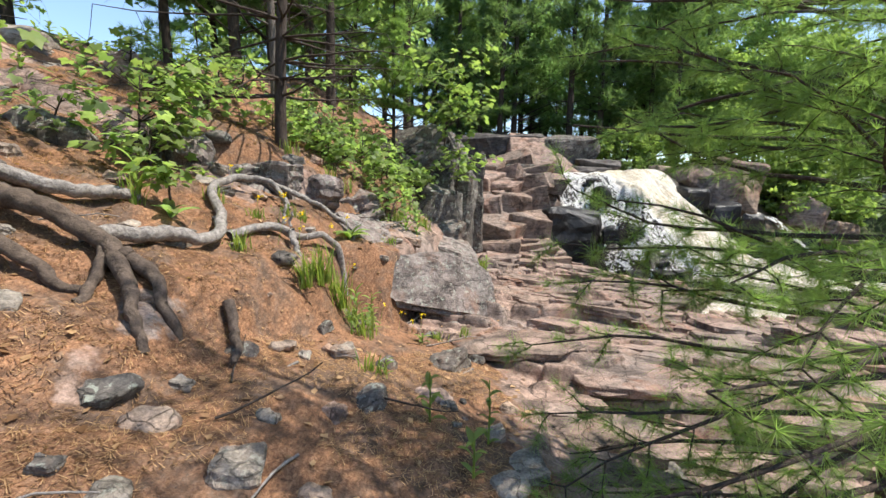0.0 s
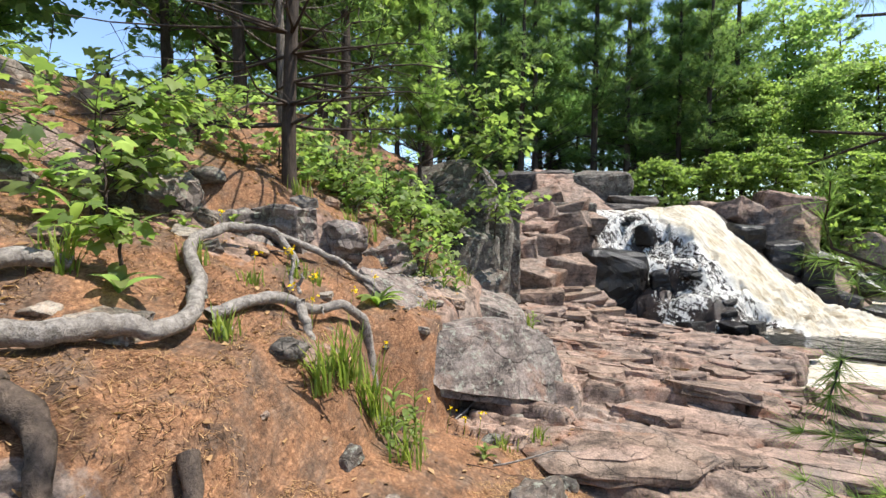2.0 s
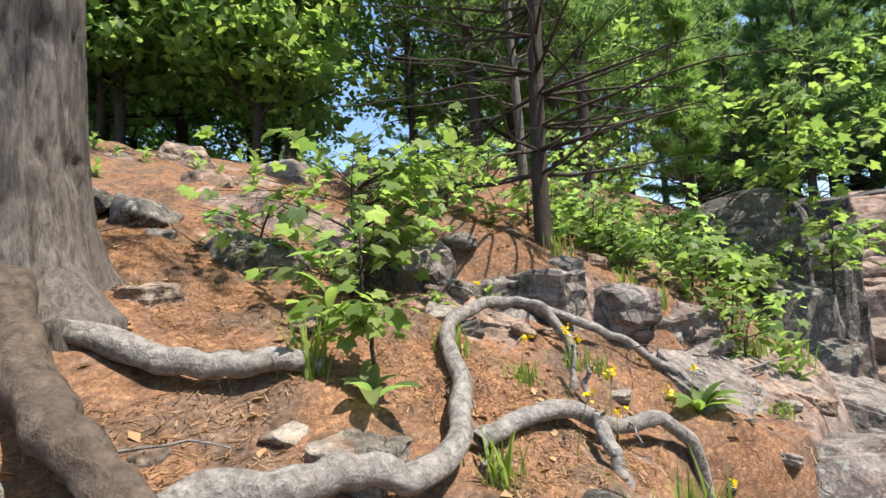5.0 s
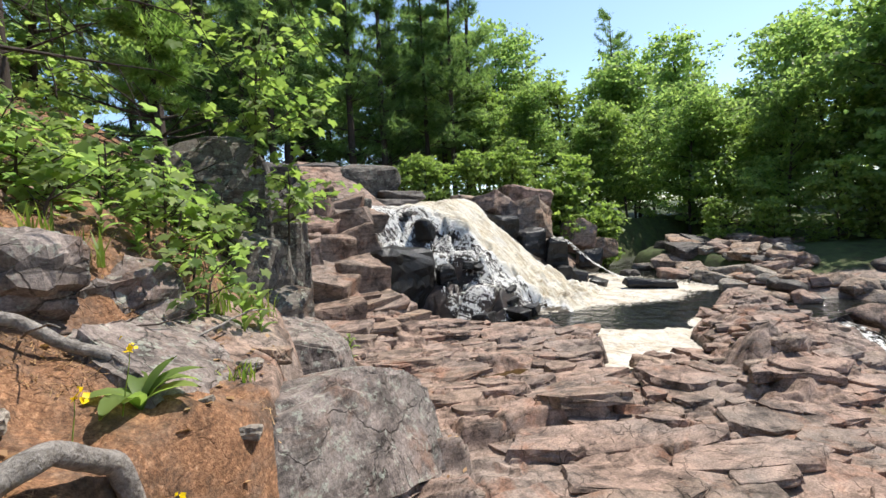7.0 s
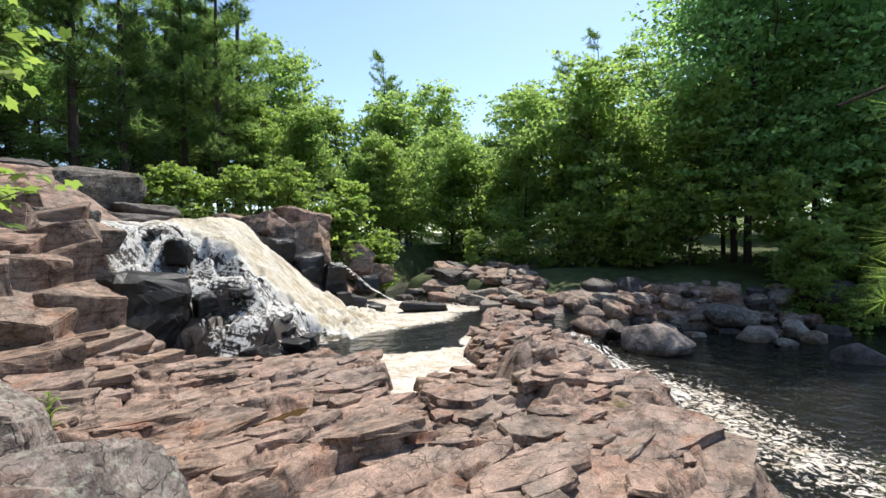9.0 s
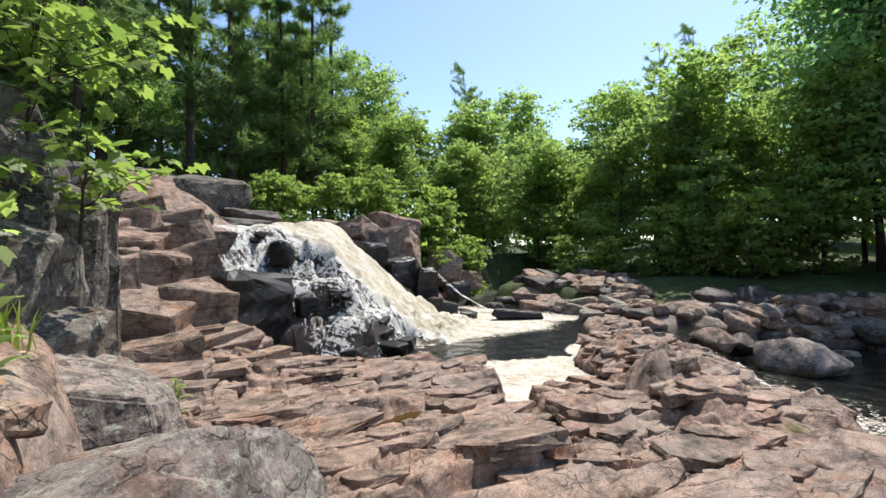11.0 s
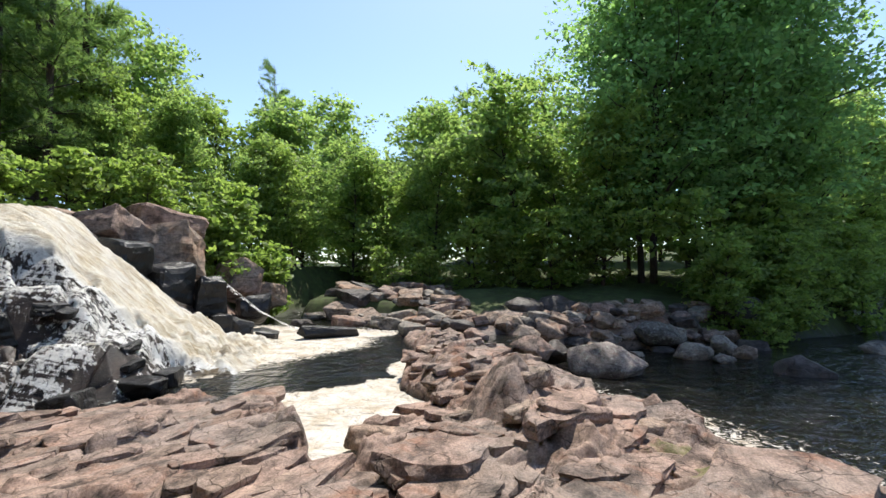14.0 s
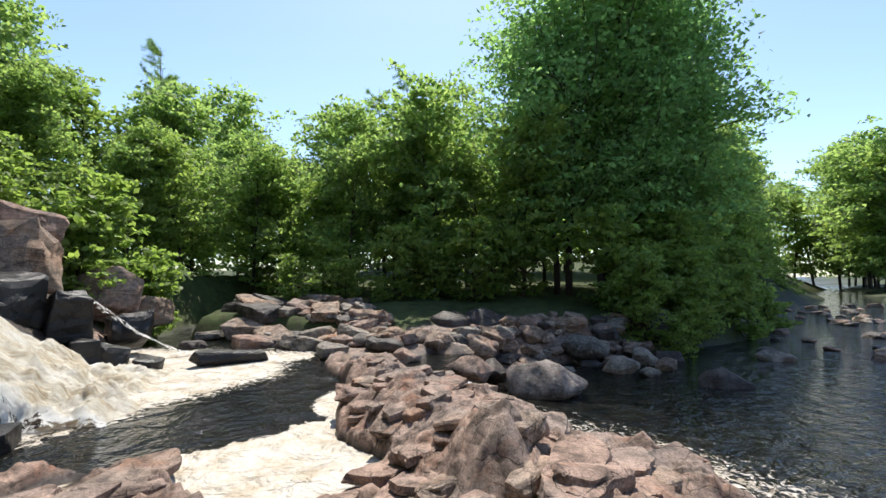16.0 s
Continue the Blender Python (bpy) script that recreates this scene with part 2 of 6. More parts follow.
def make_ground():
    """Pine needle litter, bedrock and forest floor, mixed by the attribute 'cover' (red rock, green moss, blue forest)."""
    m, n, l, b = material("ground_cover")
    pos = world_coords(n)
    rock, mid, fine = rock_colour(n, l, pos, (0.285, 0.195, 0.15))
    streak = n.new("ShaderNodeTexVoronoi")
    streak.feature, streak.inputs["Scale"].default_value = "F1", 38.0
    wob = n.new("ShaderNodeVectorMath")
    wob.operation = "MULTIPLY"
    wob.inputs[1].default_value = (1.0, 0.35, 1.0)
    l.new(pos, wob.inputs[0])
    l.new(wob.outputs["Vector"], streak.inputs["Vector"])
    needles = ramp(n, l, noise_node(n, l, pos, 55.0, 7, 0.8, 1.2), (0.32, (0.035, 0.018, 0.011)), (0.47, (0.24, 0.115, 0.058)), (0.60, (0.42, 0.225, 0.12)), (0.74, (0.58, 0.42, 0.29)))
    soil = ramp(n, l, noise_node(n, l, pos, 30.0, 6, 0.75), (0.3, (0.05, 0.035, 0.026)), (0.55, (0.16, 0.115, 0.085)), (0.75, (0.34, 0.28, 0.22)))
    patch = ramp(n, l, noise_node(n, l, pos, 2.1, 7, 0.7, 0.4), (0.45, 0.0), (0.6, 0.75))
    litter = mix(n, l, patch, needles, soil)
    dark = ramp(n, l, noise_node(n, l, pos, 6.0, 6, 0.7), (0.36, 0.5), (0.52, 1.0))
    litter = mix(n, l, 1.0, litter, dark, "MULTIPLY")
    chips = ramp(n, l, streak.outputs["Distance"], (0.0, 1.25), (0.6, 0.75))
    litter = mix(n, l, 1.0, litter, chips, "MULTIPLY")
    wood = ramp(n, l, noise_node(n, l, pos, 3.0, 6, 0.7), (0.35, (0.035, 0.035, 0.014)), (0.6, (0.06, 0.085, 0.024)), (0.75, (0.12, 0.085, 0.045)))
    moss = ramp(n, l, noise_node(n, l, pos, 24.0, 5, 0.7), (0.3, (0.09, 0.082, 0.036)), (0.7, (0.23, 0.205, 0.10)))
    at = n.new("ShaderNodeAttribute")
    at.attribute_name = "cover"
    sep = n.new("ShaderNodeSeparateColor")
    l.new(at.outputs["Color"], sep.inputs["Color"])
    edge = noise_node(n, l, pos, 11.0, 6, 0.7)

    def grown(channel):
        a = n.new("ShaderNodeMath")
        a.operation = "ADD"
        l.new(sep.outputs[channel], a.inputs[0])
        s = n.new("ShaderNodeMath")
        s.operation = "SUBTRACT"
        l.new(edge, s.inputs[0])
        s.inputs[1].default_value = 0.5
        l.new(s.outputs[0], a.inputs[1])
        return ramp(n, l, a.outputs[0], (0.42, 0.0), (0.6, 1.0))

    col = mix(n, l, grown("Red"), litter, rock)
    col = mix(n, l, grown("Green"), col, moss)
    col = mix(n, l, grown("Blue"), col, wood)
    wet = n.new("ShaderNodeAttribute")
    wet.attribute_name = "wet"
    col = mix(n, l, wet.outputs["Fac"], col, mix(n, l, 1.0, col, 0.16, "MULTIPLY"))
    l.new(col, b.inputs["Base Color"])
    l.new(ramp(n, l, wet.outputs["Fac"], (0.0, 0.9), (1.0, 0.3)), b.inputs["Roughness"])
    b.inputs["Specular IOR Level"].default_value = 0.3
    relief(n, l, b, (mid, 0.016, 0.8), (noise_node(n, l, pos, 70.0, 4, 0.75), 0.009, 0.9))
    return m


GROUND = make_ground()


def make_leaf(name, dark, light, through=0.45):
    m, n, l, b = material(name)
    geo = n.new("ShaderNodeNewGeometry")
    col = mix(n, l, geo.outputs["Random Per Island"], dark, light)
    l.new(col, b.inputs["Base Color"])
    b.inputs["Roughness"].default_value, b.inputs["Specular IOR Level"].default_value = 0.5, 0.3
    tr, mx = n.new("ShaderNodeBsdfTranslucent"), n.new("ShaderNodeMixShader")
    l.new(mix(n, l, 1.0, col, (1.65, 1.75, 1.15), "MULTIPLY"), tr.inputs["Color"])
    mx.inputs["Fac"].default_value = through
    l.new(b.outputs["BSDF"], mx.inputs[1])
    l.new(tr.outputs["BSDF"], mx.inputs[2])
    l.new(mx.outputs["Shader"], n["Material Output"].inputs["Surface"])
    return m


LEAF = make_leaf("leaf", (0.13, 0.205, 0.08), (0.27, 0.34, 0.125), 0.68)
LEAF_BRIGHT = make_leaf("young_leaf", (0.135, 0.205, 0.06), (0.27, 0.345, 0.10), 0.55)
LEAF_DARK = make_leaf("shade_leaf", (0.13, 0.225, 0.10), (0.24, 0.35, 0.15), 0.7)
NEEDLE = make_leaf("needle", (0.09, 0.15, 0.06), (0.19, 0.27, 0.10), 0.6)
NEEDLE_NEAR = make_leaf("soft_needle", (0.13, 0.21, 0.06), (0.25, 0.35, 0.11), 0.6)
DEAD_NEEDLE = make_leaf("dead_needle", (0.16, 0.08, 0.037), (0.52, 0.33, 0.17), 0.2)
GRASS = make_leaf("grass", (0.11, 0.18, 0.03), (0.30, 0.34, 0.08), 0.45)
YELLOW = make_leaf("petal", (0.75, 0.50, 0.005), (0.85, 0.62, 0.01), 0.3)


def make_bark(name, dark, light, scale=(9, 9, 2.2)):
    m, n, l, b = material(name)
    v = coords(n, l, scale)
    f = noise_node(n, l, v, 2.5, 7, 0.65, 0.4)
    g = noise_node(n, l, v, 11.0, 4, 0.7)
    l.new(mix(n, l, 0.4, ramp(n, l, f, (0.35, dark), (0.65, light)), ramp(n, l, g, (0.3, dark), (0.7, light))), b.inputs["Base Color"])
    b.inputs["Roughness"].default_value, b.inputs["Specular IOR Level"].default_value = 0.9, 0.2
    relief(n, l, b, (f, 0.03, 0.9), (g, 0.006, 0.7))
    return m


BARK = make_bark("pine_bark", (0.04, 0.033, 0.028), (0.25, 0.21, 0.18), (14, 14, 2.6))
BARK_DARK = make_bark("dark_bark", (0.028, 0.022, 0.018), (0.10, 0.075, 0.06))
ROOT = make_bark("weathered_root", (0.085, 0.07, 0.06), (0.42, 0.38, 0.34), (9, 9, 9))
ROOT_DARK = make_bark("dark_root", (0.04, 0.03, 0.024), (0.17, 0.125, 0.095), (7, 7, 7))


def make_water(name, colour, rough, rip, foam=None):
    m, n, l, b = material(name)
    pos = world_coords(n)
    b.inputs["Base Color"].default_value = (*colour, 1)
    b.inputs["Roughness"].default_value, b.inputs["IOR"].default_value = rough, 1.33
    w = noise_node(n, l, pos, 2.2, 4, 0.55, 0.8)
    w2 = noise_node(n, l, pos, 9.0, 3, 0.55, 0.5)
    relief(n, l, b, (w, 0.22 * rip, 0.8), (w2, 0.05 * rip, 0.8))
    if foam:
        at = n.new("ShaderNodeAttribute")
        at.attribute_name = "foam"
        a, s = n.new("ShaderNodeMath"), n.new("ShaderNodeMath")
        a.operation, s.operation = "ADD", "MULTIPLY_ADD"
        l.new(noise_node(n, l, pos, foam, 6, 0.72, 1.2), s.inputs[0])
        s.inputs[1].default_value, s.inputs[2].default_value = 1.6, -0.8
        l.new(at.outputs["Fac"], a.inputs[0])
        l.new(s.outputs[0], a.inputs[1])
        f = ramp(n, l, a.outputs[0], (0.46, 0.0), (0.58, 1.0))
        l.new(mix(n, l, f, colour, ramp(n, l, noise_node(n, l, pos, 3.0, 6, 0.7), (0.35, (0.40, 0.33, 0.24)), (0.55, (0.56, 0.51, 0.44)))), b.inputs["Base Color"])
        l.new(ramp(n, l, a.outputs[0], (0.46, rough), (0.58, 0.8)), b.inputs["Roughness"])
    return m


RIVER = make_water("river_water", (0.010, 0.010, 0.008), 0.06, 1.1, foam=8.0)


# ---- the lie of the land ----
POOL, LOWER = -0.74, -1.30           # water levels above and below the rock bar
SCARP = [(-0.8, -12), (-1.3, 0.5), (-1.55, 2.4), (-1.45, 3.4), (-1.15, 4.3), (-0.95, 5.2), (-0.5, 5.9), (0.1, 7.4), (0.45, 9.6), (0.7, 10.4), (1.3, 13.0), (2.2, 15.5), (2.6, 22)]
NEAR_EDGE = [(110, -72), (85, -54), (62, -41), (45, -30), (28, -20), (16, -13), (8, -8), (4.4, -3), (3.7, 1.5), (3.95, 3.2), (4.5, 3.85), (5.3, 4.2), (6.1, 4.4), (6.65, 4.75), (7.15, 5.25), (7.9, 5.75), (9.3, 6.7), (10.6, 8.6)]
FAR_EDGE = [(10.5, 8.7), (11.6, 7.0), (13.0, 5.6), (14.4, 3.7), (15.7, 1.6), (16.8, 0.2), (18.0, -1.6), (19.6, -3.3), (24, -6.2), (40, -16), (60, -29), (85, -44), (110, -52)]
POOL_EDGE = [(2.6, 11.6), (3.9, 11.2), (4.9, 10.7), (5.5, 10.05), (5.8, 9.4), (5.3, 8.75), (4.75, 8.1), (4.35, 7.75), (3.95, 7.3), (4.2, 7.15), (4.8, 7.5), (5.4, 7.4), (6.05, 7.15), (6.6, 7.85), (7.4, 8.1), (8.7, 8.25), (9.6, 8.9), (10.4, 9.4), (12.5, 9.5), (14.2, 10.6)]
FALL_FOOT = [(1.0, 11.5), (2.0, 11.9), (2.75, 12.3), (3.9, 12.15), (4.6, 11.3), (5.1, 10.75), (6.2, 11.0), (7.3, 11.6), (8.5, 12.3), (9.8, 13.1), (12.0, 14.4), (15, 14.8), (22, 15)]


def beds(x, y, space, length, rise, seed):
    """Tilted beds broken back in ledges: each rises at a sharp edge and dips away behind it, cut by cross joints."""
    u, v = 0.95 * x - 0.31 * y, 0.31 * x + 0.95 * y
    v = v + space * (0.75 * noise2(u / (2.0 * space), v / (2.4 * space), seed) + 0.15 * noise2(u / (0.7 * space), v / (0.7 * space), seed + 1))
    u = u + 0.2 * length * noise2(v / space, u / length, seed + 2)
    wide = np.floor(v / (2.5 * space))
    us = u / length + 7 * lattice(wide, 0 * wide, seed + 3)
    seg = np.floor(us)
    q = v / space + 0.9 * (lattice(seg, wide, seed + 4) - 0.5)
    row = np.floor(q)
    f, g = q - row, us - seg
    amp = rise * (0.15 + 1.1 * lattice(seg, row, seed + 5) ** 1.5)
    lean = rise * 0.8 * (lattice(seg, row, seed + 6) - 0.5) * (g - 0.5)
    rim = fade(0.0, max(0.05, 0.03 / length), np.minimum(g, 1 - g))
    lip = max(0.07, 0.04 / space)
    z = amp * (1 - f) * fade(0.0, lip, f) + rim * (lean + 0.35 * rise * (lattice(seg, row, seed + 7) - 0.5) * fade(0, 0.09, f) * fade(0, 0.09, 1 - f))
    return z - 0.3 * rise * (1 - rim)


def rock_steps(x, y):
    """Layered bedrock: thin tilted beds over the shelf, tumbled blocks on the bar."""
    wx, wy = x + 0.03 * noise2(x * 4, y * 4, 64), y + 0.03 * noise2(x * 4, y * 4, 65)
    calm = 0.3 + 0.7 * fade(-0.3, 0.25, noise2(x * 0.55 + 3.1, y * 0.55, 61))
    s = beds(wx, wy, 0.95, 1.7, 0.17, 51) + calm * beds(wx, wy, 0.36, 0.85, 0.11, 11) + calm * beds(wx, wy, 0.15, 0.42, 0.05, 23)
    blocks = 0.20 * facets(wx, wy, 0.95, 3.2, 0.6, 71) + 0.24 * facets(wx, wy, 0.45, 3.0, 0.7, 81) + 0.30 * facets(wx, wy, 0.19, 2.6, 0.9, 91)
    bar = fade(3.4, 4.8, x + 0.25 * (6.5 - y))
    s = s * (1 - 0.45 * bar) + blocks * (0.2 + 0.8 * bar)
    return s - 0.06 - 0.02 * bar + 0.007 * fbm(x * 9, y * 9, 3, 4)


def fall_rock(x, y):
    """The rock under the waterfall: a stepped face that turns into a smooth chute to the right."""
    d = -side(x, y, FALL_FOOT)
    stepped = -0.95 + 0.75 * fade(0.0, 0.8, d) + 0.75 * fade(0.9, 1.6, d) + 1.25 * fade(1.6, 2.8, d)
    chute = -0.95 + 2.75 * fade(-0.7, 3.6, d)
    h, e = plates(x, y, 0.8, 0.5, 0.8, 41)
    rough = 0.14 * h - 0.1 * (1 - fade(0, 0.15, e))
    right = fade(4.8, 5.7, x + 0.43 * (y - 14.5))
    return stepped * (1 - right) + chute * right + rough * (1 - 0.75 * right), d, right


def land(x, y):
    """Height of the ground, and how much of it is rock, moss and forest floor."""
    ds, dn, df, dp = side(x, y, SCARP), side(x, y, NEAR_EDGE), side(x, y, FAR_EDGE), -side(x, y, POOL_EDGE)
    wave = fbm(x * 0.45, y * 0.45, 4, 2)
    path = 0.10 - 0.30 * (np.maximum(x, -2.5) + 0.3) - 0.14 * np.maximum(0, y - 3)
    path = path - 0.35 * np.maximum(0, x - 1.5)
    bank = 0.44 - 0.47 * (x + 1) + 0.12 * (np.minimum(y, 30) - 3) + 0.05 * np.maximum(0, np.minimum(y, 12) - 5)
    bank = bank - 0.35 * np.maximum(0, x + 0.2)
    ledge = side(x, y, [(-9, 4.6), (-4.2, 5.2), (-2.3, 5.95), (-1.3, 6.6), (-0.6, 7.6), (-0.2, 9.0)]) + 0.25 * noise2(x * 1.6, y * 1.6, 12)
    bank = bank + (0.38 * fade(0.15, -0.25, ledge) + 0.16 * np.clip(-ledge - 0.6, 0, 4)) * fade(-6.0, -3.5, x)
    bank = np.where(bank > 3.2, 3.2 + 2.4 * (1 - np.exp(-(bank - 3.2) / 2.4)), bank) + 0.14 * wave + 0.12 * fbm(x * 1.5, y * 1.5, 5, 6) + 0.06 * np.abs(fbm(x * 4.5, y * 4.5, 4, 16))
    steps = rock_steps(x, y)
    shelf = -0.37 - 0.085 * np.clip(x - 1.5, -0.5, 3.8) + 0.34 * blob(x, y, 6.3, 6.35, 2.9, 1.25, 24) + 0.34 * blob(x, y, 8.3, 7.9, 2.2, 1.1, 25)
    shelf = shelf + 0.30 * blob(x, y, 5.4, 6.2, 0.55, 0.4, 20) + 0.35 * fade(0.9, 0.0, ds) * fade(5.6, 6.6, y) + 0.25 * blob(x, y, 2.0, 11.0, 1.6, 1.4)
    on_shelf = fade(4.3, 5.3, y + 0.55 * (x - 1.0)) * fade(-0.1, 0.5, ds)
    stones = 0.08 * fbm(x * 2.3, y * 2.3, 5, 9)
    low = path + stones + 0.9 * steps * fade(0.5, 1.3, x)
    low = low * (1 - on_shelf) + (shelf + steps) * on_shelf
    low = low - 0.30 * blob(x, y, 2.36, 7.90, 0.75, 0.26, 4)
    low = np.maximum(low, -0.9 + 0.8 * steps)
    up = fade(0.22, -0.12, ds + 0.12 * noise2(x * 2, y * 2, 3))
    z = low * (1 - up) + (bank + stones) * up
    rock = 0.7 * up * fade(0.22, 0.40, fbm(x * 1.3 + 9, y * 1.3, 4, 33)) + 0.75 * up * fade(0.3, 0.0, np.abs(ledge)) * fade(-0.3, 0.3, noise2(x * 1.1, y * 1.1, 21)) + 0.9 * fade(0.7, 0.1, np.abs(ds)) * fade(5.5, 6.4, y) + on_shelf * (1 - up) + fade(0.35, 1.1, x + 0.9 * fbm(x * 0.9, y * 0.9, 4, 44)) * (1 - up) * (1 - on_shelf)
    # upper pool and the fall
    z = np.where(dp > -0.06, z - 0.9 * fade(-0.06, 0.22, dp), z)
    fall, d, right = fall_rock(x, y)
    here = fade(-0.4, 0.1, d) * fade(-0.15, 0.7, ds + 0.5)
    crest = 1.85 + 1.5 * fade(5.6, 3.6, x - 0.1 * (y - 17)) * fade(15.2, 17.5, y) + 0.6 * fade(9.2, 10.6, x - 0.12 * (y - 15)) * fade(13.4, 15.4, y + 0.25 * (x - 9))
    crest = crest - 2.2 * fade(12.5, 18.0, x - 0.35 * (y - 15)) + 0.02 * np.maximum(0, np.minimum(y, 60) - 18) + 0.15 * wave
    fall = np.where(d > 2.2, fall + (crest - fall) * fade(2.4, 3.6, d), fall)
    fall = fall - fade(10.4, 12.6, x - 0.2 * (y - 13)) * 0.7 * fade(4, 1, d)
    z = z * (1 - here) + np.where(ds > -0.2, fall, z) * here
    rock = rock * (1 - here) + here * fade(6.5, 4.5, d)
    # far bank
    far = -0.62 + 0.07 * np.clip(x - 13.5, 0, 40) + 0.22 * wave + 0.5 * fade(0, 6, -df)
    side_far = fade(0.3, -0.3, df) * fade(10.2, 11.2, x - 3.0 * fade(9.2, 10.2, y)) * fade(0.3, -0.4, d)
    z = z * (1 - side_far) + far * side_far
    rock = rock * (1 - side_far) + side_far * fade(-5, -1, df)
    far_wood = side_far * fade(-1.5, -3.5, df)
    # lower pool and the river
    wet = np.minimum(dn, df)
    z = z - np.where(df < dn, fade(-1.3, 0.8, df), fade(-0.12, 0.5, dn)) * fade(-1.4, -0.1, wet) * (z + 1.75)
    beyond = np.hypot(x - 3, y - 6)
    z = z + fade(25, 80, beyond) * (1.5 + 2.5 * fbm(x * 0.03, y * 0.03, 3, 8)) * fade(2, 25, -wet)
    forest = fade(4.5, 9.0, np.maximum(-df * fade(11, 13, x), 0)) + fade(7.5, 10, d) + fade(-6.5, -10.0, ds) * 0.8
    forest = np.maximum(forest, fade(11, 15, beyond) * fade(9.5, 12, x + 0.8 * y)) + fade(16, 22, beyond)
    forest = np.maximum(forest, far_wood)
    moss = 0.75 * blob(x, y, 4.6, 4.5, 1.3, 0.7, 30) + fade(3, 7, d) * 0.5 * fade(0.1, 0.5, wave)
    return z, np.clip(rock, 0, 1), np.clip(moss, 0, 1), np.clip(forest, 0, 1)


def ticks(spans):
    """Grid lines: (end, step) spans after a start, and beyond them wider and wider steps to the horizon."""
    out = [spans[0]]
    for end, step in spans[1:]:
        k = max(1, round((end - out[-1]) / step))
        out += list(out[-1] + (end - out[-1]) * np.arange(1, k + 1) / k)
    tail, step = [], 0.16
    while sum(tail) < 900:
        tail.append(step)
        step *= 1.13
    tail = np.cumsum(tail)
    return np.concatenate([out[0] - tail[::-1], out, out[-1] + tail])


def sheet(name, gx, gy, z, mats, attrs=()):
    nx, ny = len(gx), len(gy)
    X, Y = np.meshgrid(gx, gy, indexing="ij")
    k = np.arange(nx * ny).reshape(nx, ny)
    quads = np.stack([k[:-1, :-1], k[1:, :-1], k[1:, 1:], k[:-1, 1:]], -1).reshape(-1, 4)
    me = quick_mesh(name, np.stack([X, Y, z], -1).reshape(-1, 3), quads, mats)
    for key, kind, values in attrs:
        a = me.attributes.new(key, kind, "POINT")
        a.data.foreach_set("color" if kind == "FLOAT_COLOR" else "value", np.asarray(values, np.float32).ravel())
    return me


gx = ticks([-6.0, (-0.6, 0.055), (6.5, 0.016), (9.5, 0.024), (11.0, 0.08), (19.0, 0.2)])
gy = ticks([-1.0, (3.0, 0.06), (4.4, 0.035), (9.2, 0.016), (11.6, 0.025), (15.0, 0.06), (19.0, 0.2)])
X, Y = np.meshgrid(gx, gy, indexing="ij")
Z, R, G, B = land(X, Y)
D = -side(X, Y, FALL_FOOT)
soaked = fade(-0.5, 0.0, D) * fade(4.2, 3.2, D) * fade(3.3, 3.9, X) * fade(10.6, 9.4, X - 0.2 * (Y - 12))
shore = np.maximum(fade(POOL + 0.10, POOL + 0.02, Z) * fade(6.6, 7.2, Y), fade(LOWER + 0.14, LOWER + 0.02, Z))
W = np.clip(np.maximum(soaked, shore), 0, 1)
me = sheet("ground", gx, gy, Z, [GROUND], [("cover", "FLOAT_COLOR", np.stack([R, G, B, np.ones_like(R)], -1)), ("wet", "FLOAT", W)])
ground = tagged(new("ground", me), "rust-brown pine needle bank running into layered pinkish bedrock", "ground", kind="structure")


def ground_z(x, y):
    return float(land(np.array([float(x)]), np.array([float(y)]))[0][0])


# ---- water ----
def river_sheet(name, x0, x1, y0, y1, step, z, foam, label, mat=RIVER):
    gx, gy = np.arange(x0, x1 + step, step), np.arange(y0, y1 + step, step)
    X, Y = np.meshgrid(gx, gy, indexing="ij")
    me = sheet(name, gx, gy, z + 0 * X, [mat], [("foam", "FLOAT", foam(X, Y))])
    return tagged(new(name, me), label, "water", kind="structure")


def pool_foam(x, y):
    still = 1.6 * fade(0.08, -0.08, 0.12 * noise2(x * 4, y * 4, 31) - side(x, y, [(4.9, 10.35), (5.8, 9.45), (6.5, 8.75), (7.4, 8.0), (8.0, 7.5)]))
    still = np.maximum(still, 1.2 * blob(x, y, 8.0, 8.35, 0.9, 0.35, 12))
    run = -side(x, y, [(4.2, 11.1), (5.4, 10.8), (6.6, 10.5), (8.3, 9.9), (9.6, 9.45), (10.8, 9.8)])
    churn = (0.25 + 0.45 * fade(0.0, 1.0, run)) * fade(-0.5, 0.35, run) * fade(4.4, 5.2, x) * fade(13.5, 11.0, x)
    return np.clip(np.maximum(still, churn), 0, 1.6) + 0.08


def lower_foam(x, y):
    run = side(x, y, [(9.8, 7.0), (8.9, 5.6), (8.0, 4.3), (6.6, 3.3), (5.6, 1.8), (5.4, -3.0)])
    near = np.exp(-(run / 1.0) ** 2) * fade(-3.5, 4.0, y)
    return 0.32 * near + 0.18 * fade(3.2, 0.5, np.abs(run)) * fade(-6, 2, y) + 0.10 * fade(14, 30, x) + 0.03


river_sheet("water", 3.0, 15.0, 6.9, 15.5, 0.12, POOL, pool_foam, "dark pool under the fall with thick tan foam")
river_sheet("water", 3.5, 110.0, -85.0, 9.0, 0.35, LOWER, lower_foam, "dark tea-brown river with drifting foam flecks")


